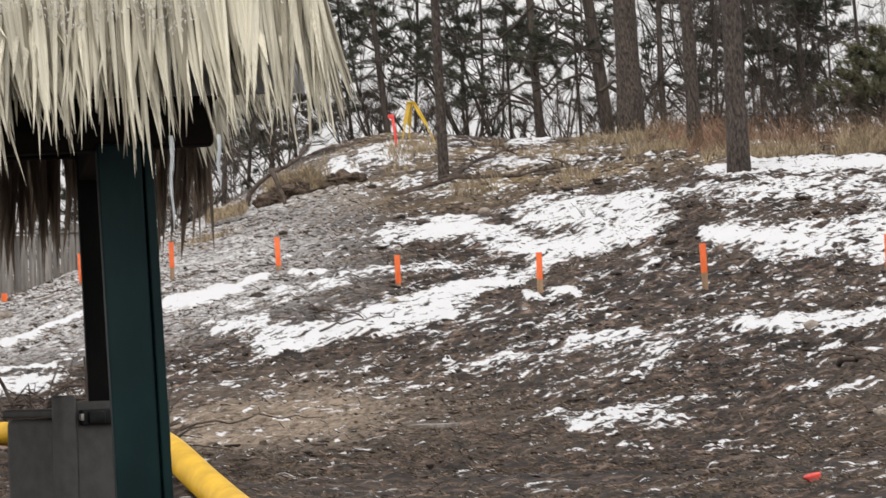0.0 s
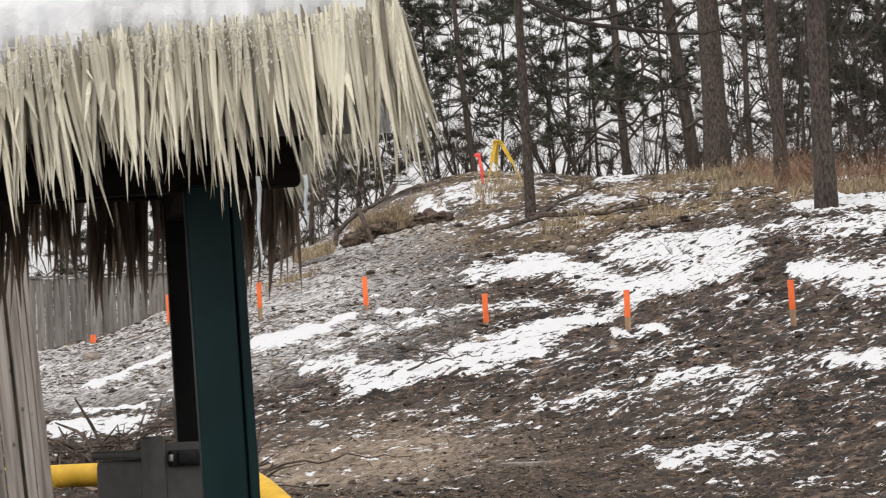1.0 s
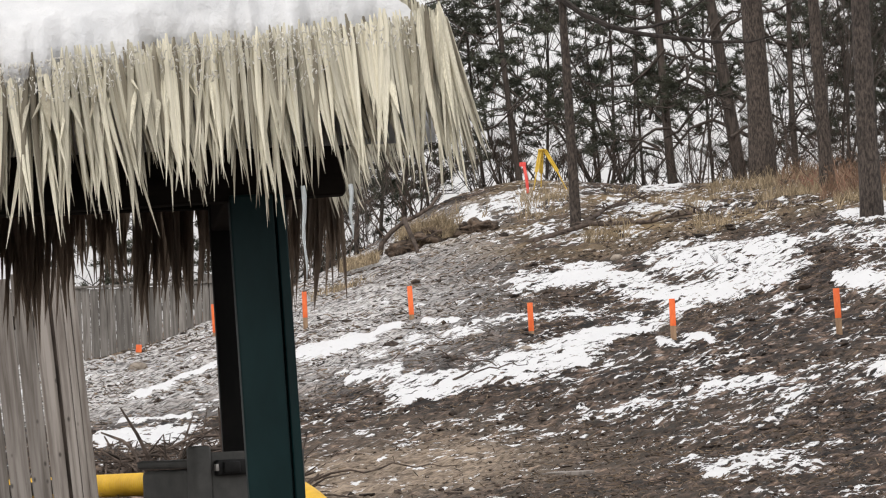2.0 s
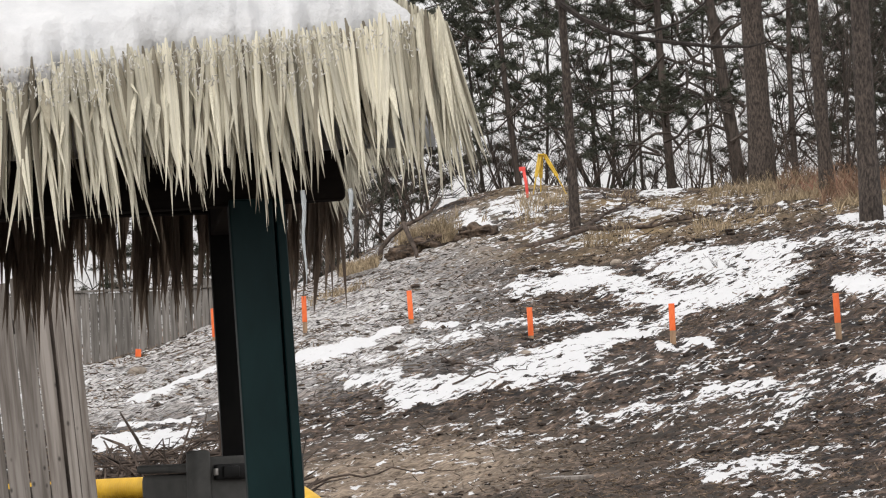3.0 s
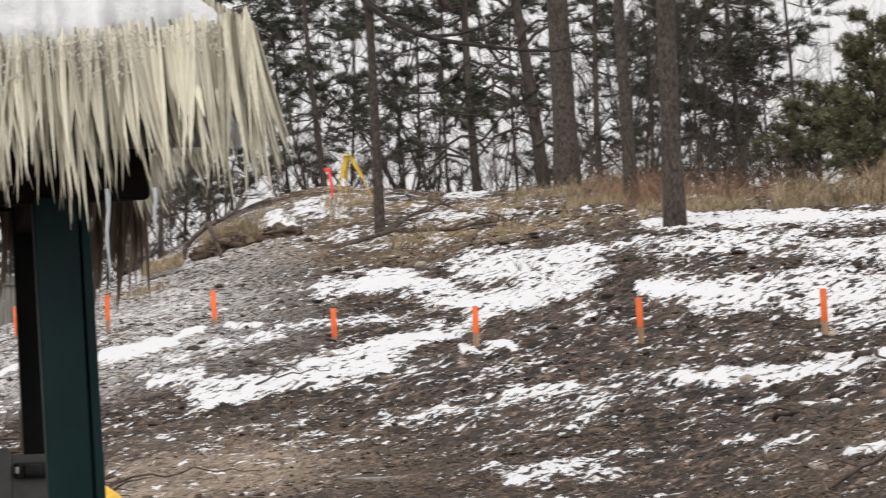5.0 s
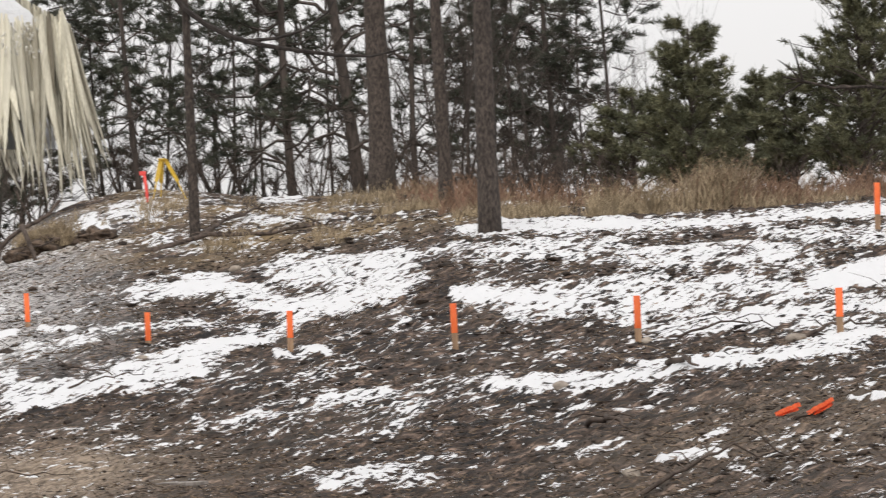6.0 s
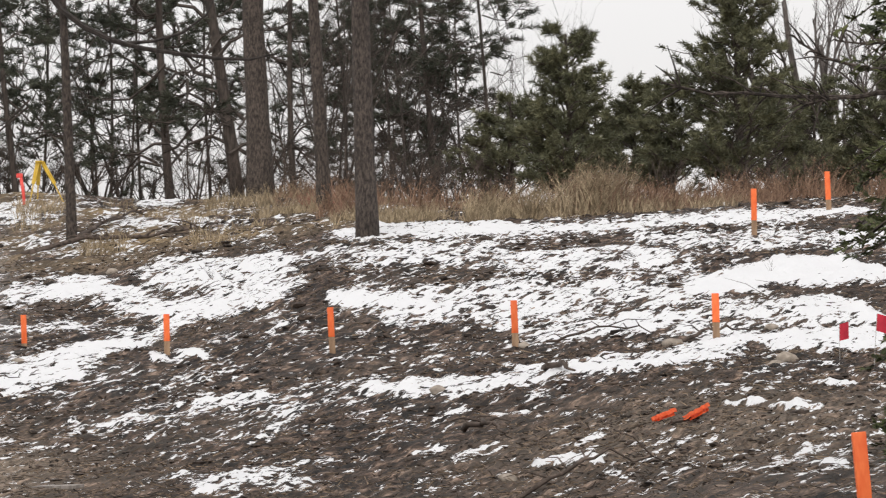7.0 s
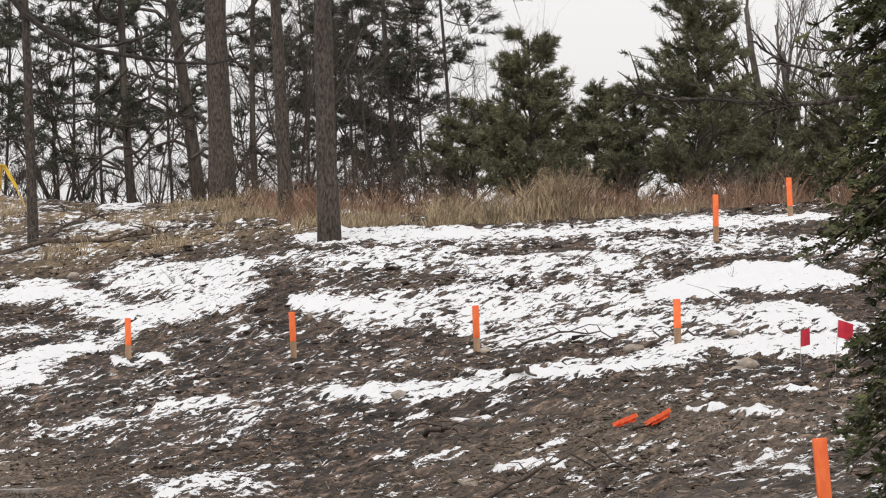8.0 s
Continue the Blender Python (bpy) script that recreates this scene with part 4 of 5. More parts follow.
# ---- cedar beside the camera's view, and a bare tree that reaches across ----
def cedar(at, tall, wide, seed):
    rnd = random.Random(seed)
    tr = thing("cedar_tree", "green cedar tree with drooping scaly sprays", "tree", at)
    vs, fs = [], []
    pts, radii = trunk_line(0.07, tall, 0.0, 0.03, rnd)
    tube_into(vs, fs, pts, radii, 10, 0.12, rnd)
    raw_part("trunk", vs, fs, bark, tr, "reddish brown trunk")
    lv, lf, nv, nf = [], [], [], []
    for k in range(1300):
        h = 0.12 + (tall - 0.15) * rnd.random()
        az = rnd.random() * 6.283
        lobe = 0.84 + 0.17 * math.sin(h * 7.4 + 1.85) + 0.12 * math.sin(3 * az + h * 3)
        long = wide * lobe * (1 - 0.5 * (h / tall) ** 3) * rnd.uniform(0.65, 1.05)
        way = Vector((math.cos(az), math.sin(az), 0))
        line = [Vector((0, 0, h)) + way * long * s + Vector((0, 0, long * (0.35 * s - 0.6 * s * s))) for s in (0, 0.25, 0.5, 0.75, 1.0)]
        tube_into(lv, lf, line, [0.012, 0.01, 0.007, 0.005, 0.002], 4)
        for t in range(16):
            s = 0.3 + 0.7 * (t + rnd.random()) / 16
            p = along_line(line, min(s, 1.0))
            side = Vector((-way.y, way.x, 0)) * rnd.uniform(-1, 1)
            d = (way * rnd.uniform(0.4, 1) + side + Vector((0, 0, rnd.uniform(-0.7, 0.25)))).normalized()
            up = d.cross(Vector((rnd.uniform(-1, 1), rnd.uniform(-1, 1), rnd.uniform(-1, 1)))).normalized()
            lng = rnd.uniform(0.04, 0.085)
            for q in range(9):
                b = p + d * lng * rnd.uniform(0.1, 1.0)
                e = b + (d * rnd.uniform(0.6, 1) + up * rnd.uniform(-0.9, 0.9) + d.cross(up) * rnd.uniform(-0.3, 0.3)) * lng * 0.5
                n = d.cross(up) * 0.004
                c = (e - b).cross(d.cross(up)).normalized() * 0.0062
                i = len(nv)
                nv.extend((tuple(b - c * 0.6), tuple(b + c * 0.6), tuple(b.lerp(e, 0.6) + c + n), tuple(e), tuple(b.lerp(e, 0.6) - c + n)))
                nf.append((i, i + 1, i + 2, i + 3, i + 4))
    raw_part("branchwork", lv, lf, bark, tr, "thin brown boughs", kind="stuff")
    raw_part("crown", nv, nf, cedar_leaf, tr, "flat green scaly sprays")
    return tr


cedar((4.66, 17.4, ground_at(4.66, 17.4)), 5.6, 0.71, 3)

reach_tree = thing("bare_tree", "leafless brown tree with long level twiggy branches", "tree", (6.3, 22.0, ground_at(6.3, 22.0)))
g_ = ground_at(6.3, 22.0)
tv_, tf_ = [], []
tube_into(tv_, tf_, [(0, 0, -0.2), (0.02, 0, 0.8), (-0.02, 0, 1.7), (0.03, 0, 2.6), (0.0, 0, 3.6), (0.05, 0, 4.6)], [0.09, 0.075, 0.065, 0.055, 0.04, 0.02], 10)
raw_part("trunk", tv_, tf_, bark, reach_tree, even=True)
r_ = random.Random(12)
# each bough: steps of x from the trunk and height over the sea of the plan
BOUGHS = (((-0.02, 2.9), (-0.86, 2.925), (-1.15, 2.905), (-1.25, 2.885), (-1.68, 2.895), (-1.9, 2.917), (-2.1, 2.907), (-2.4, 2.975)),
          ((-1.25, 2.885), (-1.46, 2.87), (-1.57, 2.83)), ((-0.02, 3.2), (-0.87, 3.1), (-1.02, 3.035), (-1.2, 3.035), (-1.44, 3.1), (-1.6, 3.2)),
          ((-0.02, 3.0), (-0.88, 3.125), (-1.07, 3.196), (-1.2, 3.18), (-1.37, 3.196)), ((-0.02, 3.8), (-0.9, 3.9), (-1.6, 4.0), (-2.2, 4.1)), ((-0.02, 3.3), (0.6, 3.5), (1.1, 3.6)))
for k, line_ in enumerate(BOUGHS):
    bv_, bf_ = [], []
    pts_ = [Vector((x_, 0.06 * math.sin(3 * x_ + k), z_ - g_)) for x_, z_ in line_]
    fat = 0.016 if k in (0, 2) else 0.01
    tube_into(bv_, bf_, pts_, [fat * (1 - 0.75 * q / (len(pts_) - 1)) + 0.002 for q in range(len(pts_))], 6)
    for t in range(24):
        p_ = along_line(pts_, r_.uniform(0.35, 1))
        d_ = Vector((r_.uniform(-1, 0.3), r_.uniform(-0.6, 0.6), r_.uniform(-0.8, 0.8))) * r_.uniform(0.06, 0.3)
        tube_into(bv_, bf_, [p_, p_ + d_ * 0.5 + Vector((0, 0, 0.015)), p_ + d_], [0.006, 0.005, 0.002], 4)
    raw_part("bough", bv_, bf_, bark, reach_tree)


# ---- dry grass and brush ----
def grass(name, label, mat, spots, seed, lift=0.0, droop=0.25):
    """Blades in patches: bearing from, to, distance from, to, blades, height."""
    rnd = random.Random(seed)
    vs, fs = [], []
    for u0, u1, y0, y1, count, tall in spots:
        for k in range(count):
            y = rnd.uniform(y0, y1)
            x = rnd.uniform(u0, u1) * 0.001 * y
            if vnoise(np.array(x * 1.7), np.array(y * 0.9), 55) < rnd.uniform(0.3, 0.68):
                continue
            o = Vector((x, y, ground_at(x, y) - 0.06 + lift))
            h = tall * rnd.uniform(0.4, 1.15) * (0.45 + 1.1 * float(vnoise(np.array(x * 1.1), np.array(y * 0.5), 57)))
            d = Vector((rnd.gauss(0.05, 0.3), rnd.gauss(0, 0.3), 1)).normalized()
            bend = Vector((rnd.gauss(0.06, 0.22), rnd.gauss(0, 0.2), -rnd.random() * droop)) * h
            w = Vector((1, rnd.uniform(-0.5, 0.5), 0)) * rnd.uniform(0.004, 0.009)
            m, e = o + d * h * 0.55 + bend * 0.25, o + d * h + bend
            i = len(vs)
            vs.extend((tuple(o - w), tuple(o + w), tuple(m + w * 0.8), tuple(m - w * 0.8), tuple(e)))
            fs.extend(((i, i + 1, i + 2, i + 3), (i + 3, i + 2, i + 4)))
            if h > 0.42 and rnd.random() < 0.3:
                # a seed head of short awns
                for q in range(5):
                    b = e + Vector((rnd.uniform(-1, 1), rnd.uniform(-1, 1), rnd.uniform(-1.5, 0.5))) * 0.03
                    c = b + Vector((rnd.uniform(-0.6, 1), rnd.uniform(-1, 1), rnd.uniform(-0.4, 1))) * 0.05
                    i = len(vs)
                    vs.extend((tuple(b - w), tuple(b + w), tuple(c)))
                    fs.append((i, i + 1, i + 2))
    ob = raw_part(name, vs, fs, mat, None, label, kind="stuff")
    return tagged(ob, category="grass")


grass("dry_grass", "tall tan dry grass along the hilltop", straw, (
    (92, 128, 60.5, 64, 3600, 0.32), (126, 146, 60, 63.5, 2600, 0.5), (140, 164, 60, 63, 3600, 0.68), (160, 200, 61, 64, 1800, 0.4), (72, 92, 67, 71, 1500, 0.36), (60, 92, 72, 77, 1700, 0.36),
    (56, 82, 62, 66, 900, 0.2), (54, 76, 67, 70, 900, 0.26), (12, 26, 69, 74, 700, 0.28), (-20, -2, 69, 73, 900, 0.34), (-42, -26, 62.5, 66, 900, 0.2), (34, 50, 70, 74, 600, 0.26), (28, 40, 64, 66.5, 500, 0.25)), 3)
grass("brush_grass", "reddish brown dead weeds along the hilltop", red_brush, ((150, 250, 61.5, 66, 6000, 0.62), (88, 150, 65, 70, 2500, 0.5), (78, 96, 70, 76, 900, 0.5), (-100, -50, 68, 72, 900, 0.6)), 4)

# ---- fences ----
def board(bm, x0, x1, y, z0, z1, thick, rnd):
    box(bm, x0, x1, y - thick / 2, y + thick / 2, z0, z1)
    for v in bm.verts:
        v.co.x += rnd.uniform(-0.003, 0.003)
    return bm


FENCE = thing("wooden_fence", "weathered grey board fence behind the spoil slope", "fence", (-6.4, 66.0, 0.0), turn=-1.0)
rf = random.Random(2)
x_ = -4.2
while x_ < 2.25:
    w_ = rf.uniform(0.125, 0.145)
    part("board", board(bmesh.new(), x_, x_ + w_ - rf.uniform(0.004, 0.014), rf.uniform(-0.006, 0.006), 1.3, 3.31 + rf.uniform(-0.012, 0.012), 0.02, rf), fence_wood, FENCE, flat=True)
    x_ += w_
part("top_rail", box(bmesh.new(), -4.2, 2.3, -0.045, 0.045, 3.325, 3.365, bevel=0.004), fence_wood, FENCE, "grey cap rail")
for x_ in (-3.1, -0.55, 1.95):
    part("post", box(bmesh.new(), x_ - 0.07, x_ + 0.07, 0.025, 0.14, 1.2, 3.48, bevel=0.006), fence_wood, FENCE, "grey fence post")
for z_ in (1.9, 2.9):
    part("rail", box(bmesh.new(), -4.2, 2.3, 0.014, 0.05, z_, z_ + 0.09), fence_wood, FENCE)

PANEL = thing("board_panel", "tall leaning panel of pale weathered boards", "fence panel", (-2.52, 26.0, 0.42))
PANEL.matrix_basis = pose(-2.505, 26.0, 0.42, 0, -4.2, 3)
rp = random.Random(6)
x_ = -0.19
while x_ > -2.2:
    w_ = rp.choice((0.09, 0.13, 0.14, 0.145, 0.11))
    part("board", board(bmesh.new(), x_ - w_ + 0.011, x_, rp.uniform(-0.006, 0.006), -0.1, 1.78 + rp.uniform(-0.05, 0.03), 0.022, rp), panel_wood, PANEL, flat=True)
    x_ -= w_
for a_, b_x in ((-0.165, -0.098), (-0.094, -0.05), (-0.046, 0.0)):
    part("edge_board", board(bmesh.new(), a_, b_x, -0.02 - 0.2 * a_, -0.1, 1.76 + rp.uniform(-0.02, 0.03), 0.03, rp), panel_wood, PANEL, flat=True)
part("corner_post", box(bmesh.new(), -0.24, -0.02, 0.03, 0.12, -0.1, 1.7, bevel=0.005), bark_dark, PANEL, "dark post behind the boards")
for z_ in (0.3, 1.4):
    part("rail", box(bmesh.new(), -2.2, -0.24, 0.014, 0.06, z_, z_ + 0.09), panel_wood, PANEL)

# ---- storage box beside the post ----
BIN = thing("storage_box", "grey plastic storage box with a black latch", "storage box", (-0.574, 8.0, 0.1), turn=42.0)
part("body", box(bmesh.new(), 0.0, 0.27, 0.0, 0.19, 0.0, 0.982, bevel=0.012), grey_plastic, BIN, "grey ribbed plastic body")
bm = box(bmesh.new(), -0.006, 0.28, 0.014, 0.196, 0.985, 1.002, bevel=0.006)
part("lid", bm, grey_plastic, BIN, "grey plastic lid")
part("corner_rib", box(bmesh.new(), -0.016, 0.026, -0.016, 0.018, 0.0, 1.03, bevel=0.008), grey_plastic, BIN, "raised grey corner rib")
part("front_wall", box(bmesh.new(), 0.029, 0.275, -0.008, 0.01, 0.0, 1.016, bevel=0.005), grey_plastic, BIN, "raised front wall of the box")
bm = box(bmesh.new(), 0.034, 0.124, -0.024, -0.009, 0.968, 1.0, bevel=0.004)
latch = part("latch", bm, black_plastic, BIN, "black clasp")
part("latch_tongue", box(bmesh.new(), 0.047, 0.087, -0.031, -0.023, 0.972, 0.996, bevel=0.003), black_plastic, latch)
part("hinge_pin", box(bmesh.new(), 0.028, 0.035, -0.026, -0.018, 0.978, 0.992, bevel=0.001), wire, latch, "bright metal pin")

# ---- yellow drain pipe on the bank ----
PIPE = thing("drain_pipe", "yellow corrugated plastic drain pipe lying on the bank", "pipe", (0, 0, 0))
way_ = [Vector(p) for p in ((-5.2, 29.2, 0.66), (-3.4, 28.7, 0.68), (-2.37, 28.0, 0.70), (-1.9, 27.0, 0.70), (-1.5, 25.0, 0.71), (-1.15, 22.6, 0.74), (-0.94, 20.9, 0.71), (-0.72, 19.8, 0.57), (-0.54, 18.8, 0.47), (-0.4, 17.6, 0.44), (-0.22, 16.4, 0.42))]
line_, rr_ = [], []
N_ = 1800
for k in range(N_ + 1):
    f_ = k / N_ * (len(way_) - 1)
    i_ = min(int(f_), len(way_) - 2)
    a_, b_, c_, d_ = (way_[max(0, min(len(way_) - 1, i_ + q))] for q in (-1, 0, 1, 2))
    line_.append(Vector([cubic(a_[q], b_[q], c_[q], d_[q], f_ - i_) for q in range(3)]))
    rr_.append(0.078 + 0.006 * (0, 0.7, 1, 0.7)[k % 4])
vs_, fs_ = [], []
tube_into(vs_, fs_, line_, rr_, 16)
raw_part("pipe_wall", vs_, fs_, yellow_pipe, PIPE, even=True)

# ---- survey tripod and marker on the mound ----
tx, ty = 1.37, 74.3
TRI = thing("survey_tripod", "yellow surveyor's tripod standing in grass on the mound", "tripod", (tx, ty, ground_at(tx, ty)))
part("head", box(bmesh.new(), -0.075, 0.075, -0.07, 0.07, 0.74, 0.77, bevel=0.008), yellow_paint, TRI, "yellow tripod head")
for fx, fy in ((-0.2, -0.16), (-0.04, 0.4), (0.46, -0.1)):
    vs_, fs_ = [], []
    for off in (-0.022, 0.022):
        tube_into(vs_, fs_, [(0.12 * fx + off, 0.12 * fy, 0.75), (0.6 * fx + off * 0.8, 0.6 * fy, 0.34)], [0.02, 0.02], 6)
    tube_into(vs_, fs_, [(0.5 * fx, 0.5 * fy, 0.42), (fx, fy, -0.06)], [0.016, 0.012], 6)
    raw_part("leg", vs_, fs_, yellow_paint, TRI)
MK = thing("marker_post", "coral red marker post beside the tripod", "marker", (1.08, 73.6, ground_at(1.08, 73.6)))
vs_, fs_ = [], []
tube_into(vs_, fs_, [(0, 0, -0.1), (-0.03, 0, 0.3), (-0.07, 0, 0.56)], [0.028, 0.032, 0.03], 8)
raw_part("post", vs_, fs_, coral_paint, MK, even=True)
part("cap", box(bmesh.new(), -0.15, -0.03, -0.03, 0.03, 0.52, 0.6, bevel=0.015), coral_paint, MK, "coral red cap")

# ---- marking flags ----
for x_, y_, h_, tilt in ((7.23, 32.45, 0.3, 0), (7.3, 31.5, 0.455, 4)):
    FL = thing("marking_flag", "small red marking flag on a thin wire", "flag", (x_, y_, footing(x_, y_)), "red marking flags")
    FL.matrix_basis = pose(x_, y_, footing(x_, y_), 0, tilt, 0)
    vs_, fs_ = [], []
    tube_into(vs_, fs_, [(0, 0, -0.1), (0, 0, 0.2), (0.004, 0, h_)], [0.0025, 0.0025, 0.0025], 5)
    raw_part("wire", vs_, fs_, wire, FL, "thin wire stem")
    bm = bmesh.new()
    cols_ = []
    for i_ in range(9):
        s_ = i_ / 8
        wave = 0.012 * math.sin(5 * s_ + x_ * 3)
        cols_.append([bm.verts.new((0.002 + (0.082 + 0.05 * (tilt > 0)) * s_, wave + q * 0.0016, h_ - 0.14 * r - 0.03 * s_ * (1 if tilt else -0.6))) for q in (0, 1) for r in (0, 0.5, 1)])
    for a_, c_ in zip(cols_, cols_[1:]):
        for q in (0, 3):
            for r in (0, 1):
                bm.faces.new((a_[q + r], a_[q + r + 1], c_[q + r + 1], c_[q + r]))
    part("film", bm, red_flag, FL, "red plastic film")

# ---- orange tape fallen on the soil ----
TAPE = thing("orange_tape", "crumpled fluorescent orange tape and broken stake on soil", "tape", (5.0, 27.8, footing(5.0, 27.8)))
rt = random.Random(3)
for a_, b_x, hgt in ((-0.2, 0.0, 0.07), (0.05, 0.26, 0.1), (-0.18, -0.02, 0.04), (0.1, 0.25, 0.07)):
    bm = bmesh.new()
    prev = None
    for k in range(13):
        s_ = k / 12
        c_ = Vector((a_ + (b_x - a_) * s_, 0.5 * (a_ + (b_x - a_) * s_) + 0.01 * rt.uniform(-1, 1), 0.05 + hgt * s_ + 0.004 * rt.uniform(-1, 1)))
        row = [bm.verts.new(c_ + Vector((0.0, 0.03, 0.014 + 0.004 * rt.random()))), bm.verts.new(c_ - Vector((0, 0.03, 0.012)))]
        if prev:
            bm.faces.new((prev[0], prev[1], row[1], row[0]))
        prev = row
    bmesh.ops.solidify(bm, geom=bm.faces[:], thickness=0.003)
    part("ribbon", bm, orange_paint, TAPE, "torn orange ribbon", flat=True)
vs_, fs_ = [], []
tube_into(vs_, fs_, [(-0.05, -0.06, 0.03), (0.1, 0.06, 0.05), (0.24, 0.16, 0.07)], [0.014, 0.014, 0.012], 5)
raw_part("broken_stake", vs_, fs_, stick_bark, TAPE, "dark broken stick")


# ---- fallen limbs, stones, brush, clods ----
def fallen(name, label, ends, r0, twigs, seed, category="branch"):
    rnd = random.Random(seed)
    (xa, ya), (xb, yb) = ends
    ob = thing(name, label, category, (xa, ya, footing(xa, ya)))
    vs, fs, pts = [], [], []
    n = 9
    for k in range(n + 1):
        s = k / n
        x, y = xa + (xb - xa) * s + rnd.uniform(-0.04, 0.04), ya + (yb - ya) * s
        pts.append(Vector((x - xa, y - ya, footing(x, y) - footing(xa, ya) + 0.03 + 0.1 * math.sin(3 * s) * rnd.uniform(0.4, 1))))
    tube_into(vs, fs, pts, [r0 * (1 - 0.7 * k / n) for k in range(n + 1)], 7, 0.2, rnd)
    raw_part("limb", vs, fs, stick_bark, ob, even=True)
    for k in range(twigs):
        vs, fs = [], []
        p = along_line(pts, rnd.uniform(0.15, 1))
        d = Vector((rnd.uniform(-1, 1), rnd.uniform(-0.6, 0.6), rnd.uniform(-0.1, 0.45))) * rnd.uniform(0.12, 0.5)
        tube_into(vs, fs, [p, p + d * 0.5 + Vector((0, 0, 0.04)), p + d], [r0 * 0.4, r0 * 0.3, r0 * 0.12], 4)
        raw_part("twig", vs, fs, stick_bark, ob)
    return ob


fallen("fallen_limb", "dead forked limb fallen on the grassy mound", ((0.9, 65.2), (4.0, 66.4)), 0.05, 26, 1)
fallen("fallen_limb", "dark dead limb lying on the brow", ((1.8, 66.5), (3.2, 71.5)), 0.045, 20, 2)
fallen("stick", "thin dark stick lying on snow", ((-0.4, 48.4), (0.2, 47.0)), 0.022, 4, 4)
fallen("stick", "thin dark stick lying on snow", ((-0.3, 45.6), (0.6, 46.0)), 0.014, 4, 5)
fallen("stick", "dark branch lying across thin snow", ((5.9, 40.4), (7.0, 39.4)), 0.016, 6, 6)
fallen("stick", "dark branch lying on thin snow", ((6.9, 38.0), (7.7, 38.6)), 0.022, 3, 7)
fallen("stick", "dark root sticking out of soil", ((5.3, 36.2), (5.45, 35.4)), 0.035, 2, 8)
fallen("stick", "dark root sticking out of soil", ((4.0, 32.0), (4.2, 31.0)), 0.03, 4, 9)
fallen("stick", "brown stick on the sandy ground", ((-1.4, 33.0), (-0.2, 34.0)), 0.011, 1, 10)
fallen("stick", "brown stick on churned soil", ((3.4, 24.6), (4.4, 25.0)), 0.016, 5, 11)
fallen("stick", "pale dead stem bent over the snow", ((8.4, 41.5), (8.9, 41.0)), 0.01, 8, 12)


def stone_at(x, y, size, seed):
    rnd = random.Random(seed)
    bm = bmesh.new()
    bmesh.ops.create_icosphere(bm, subdivisions=2, radius=size)
    for v in bm.verts:
        n = v.co.normalized()
        v.co = Vector((v.co.x * 1.3, v.co.y, v.co.z * 0.75)) * (1 + 0.28 * noise.noise(n * 1.8 + Vector((seed, 0, 0))))
    ob = part("stone", bm, stone, None)
    ob.matrix_basis = pose(x, y, footing(x, y) + size * 0.2, rnd.uniform(-15, 15), rnd.uniform(-15, 15), rnd.uniform(0, 360))
    return tagged(ob, "tan field stone lying on snowy soil", "stone", "loose stones")


for k, (x_, y_, s_) in enumerate(((6.8, 38.0, 0.09), (7.25, 37.7, 0.06), (6.95, 33.2, 0.085), (6.8, 33.0, 0.06), (3.6, 26.5, 0.05), (5.7, 40.5, 0.06), (-4.9, 57.0, 0.12), (4.3, 36.3, 0.07), (-0.6, 70.0, 0.16), (2.2, 60.5, 0.09), (8.0, 39.0, 0.06), (0.6, 48.5, 0.07))):
    stone_at(x_, y_, s_, k)


def brush_pile(at, wide, tall, count, seed):
    rnd = random.Random(seed)
    vs, fs = [], []
    for k in range(count):
        a, r = rnd.random() * 6.283, wide * math.sqrt(rnd.random())
        p = Vector((r * math.cos(a), 0.6 * r * math.sin(a), tall * (1 - r / wide) * rnd.random()))
        d = Vector((rnd.uniform(-1, 1), rnd.uniform(-0.6, 0.6), rnd.uniform(-0.25, 0.5))).normalized() * rnd.uniform(0.15, 0.6)
        w = rnd.uniform(0.005, 0.018)
        tube_into(vs, fs, [p, p + d * 0.5 + Vector((0, 0, rnd.uniform(-0.03, 0.05))), p + d], [w, w * 0.8, w * 0.4], 5)
    ob = raw_part("brush_pile", vs, fs, stick_bark, None, "heap of cut brown sticks and twigs on soil", kind="stuff")
    ob.matrix_basis = Matrix.Translation(at)
    return tagged(ob, category="brush pile")


brush_pile((-2.3, 30.0, ground_at(-2.3, 30.0)), 1.0, 0.6, 420, 1)


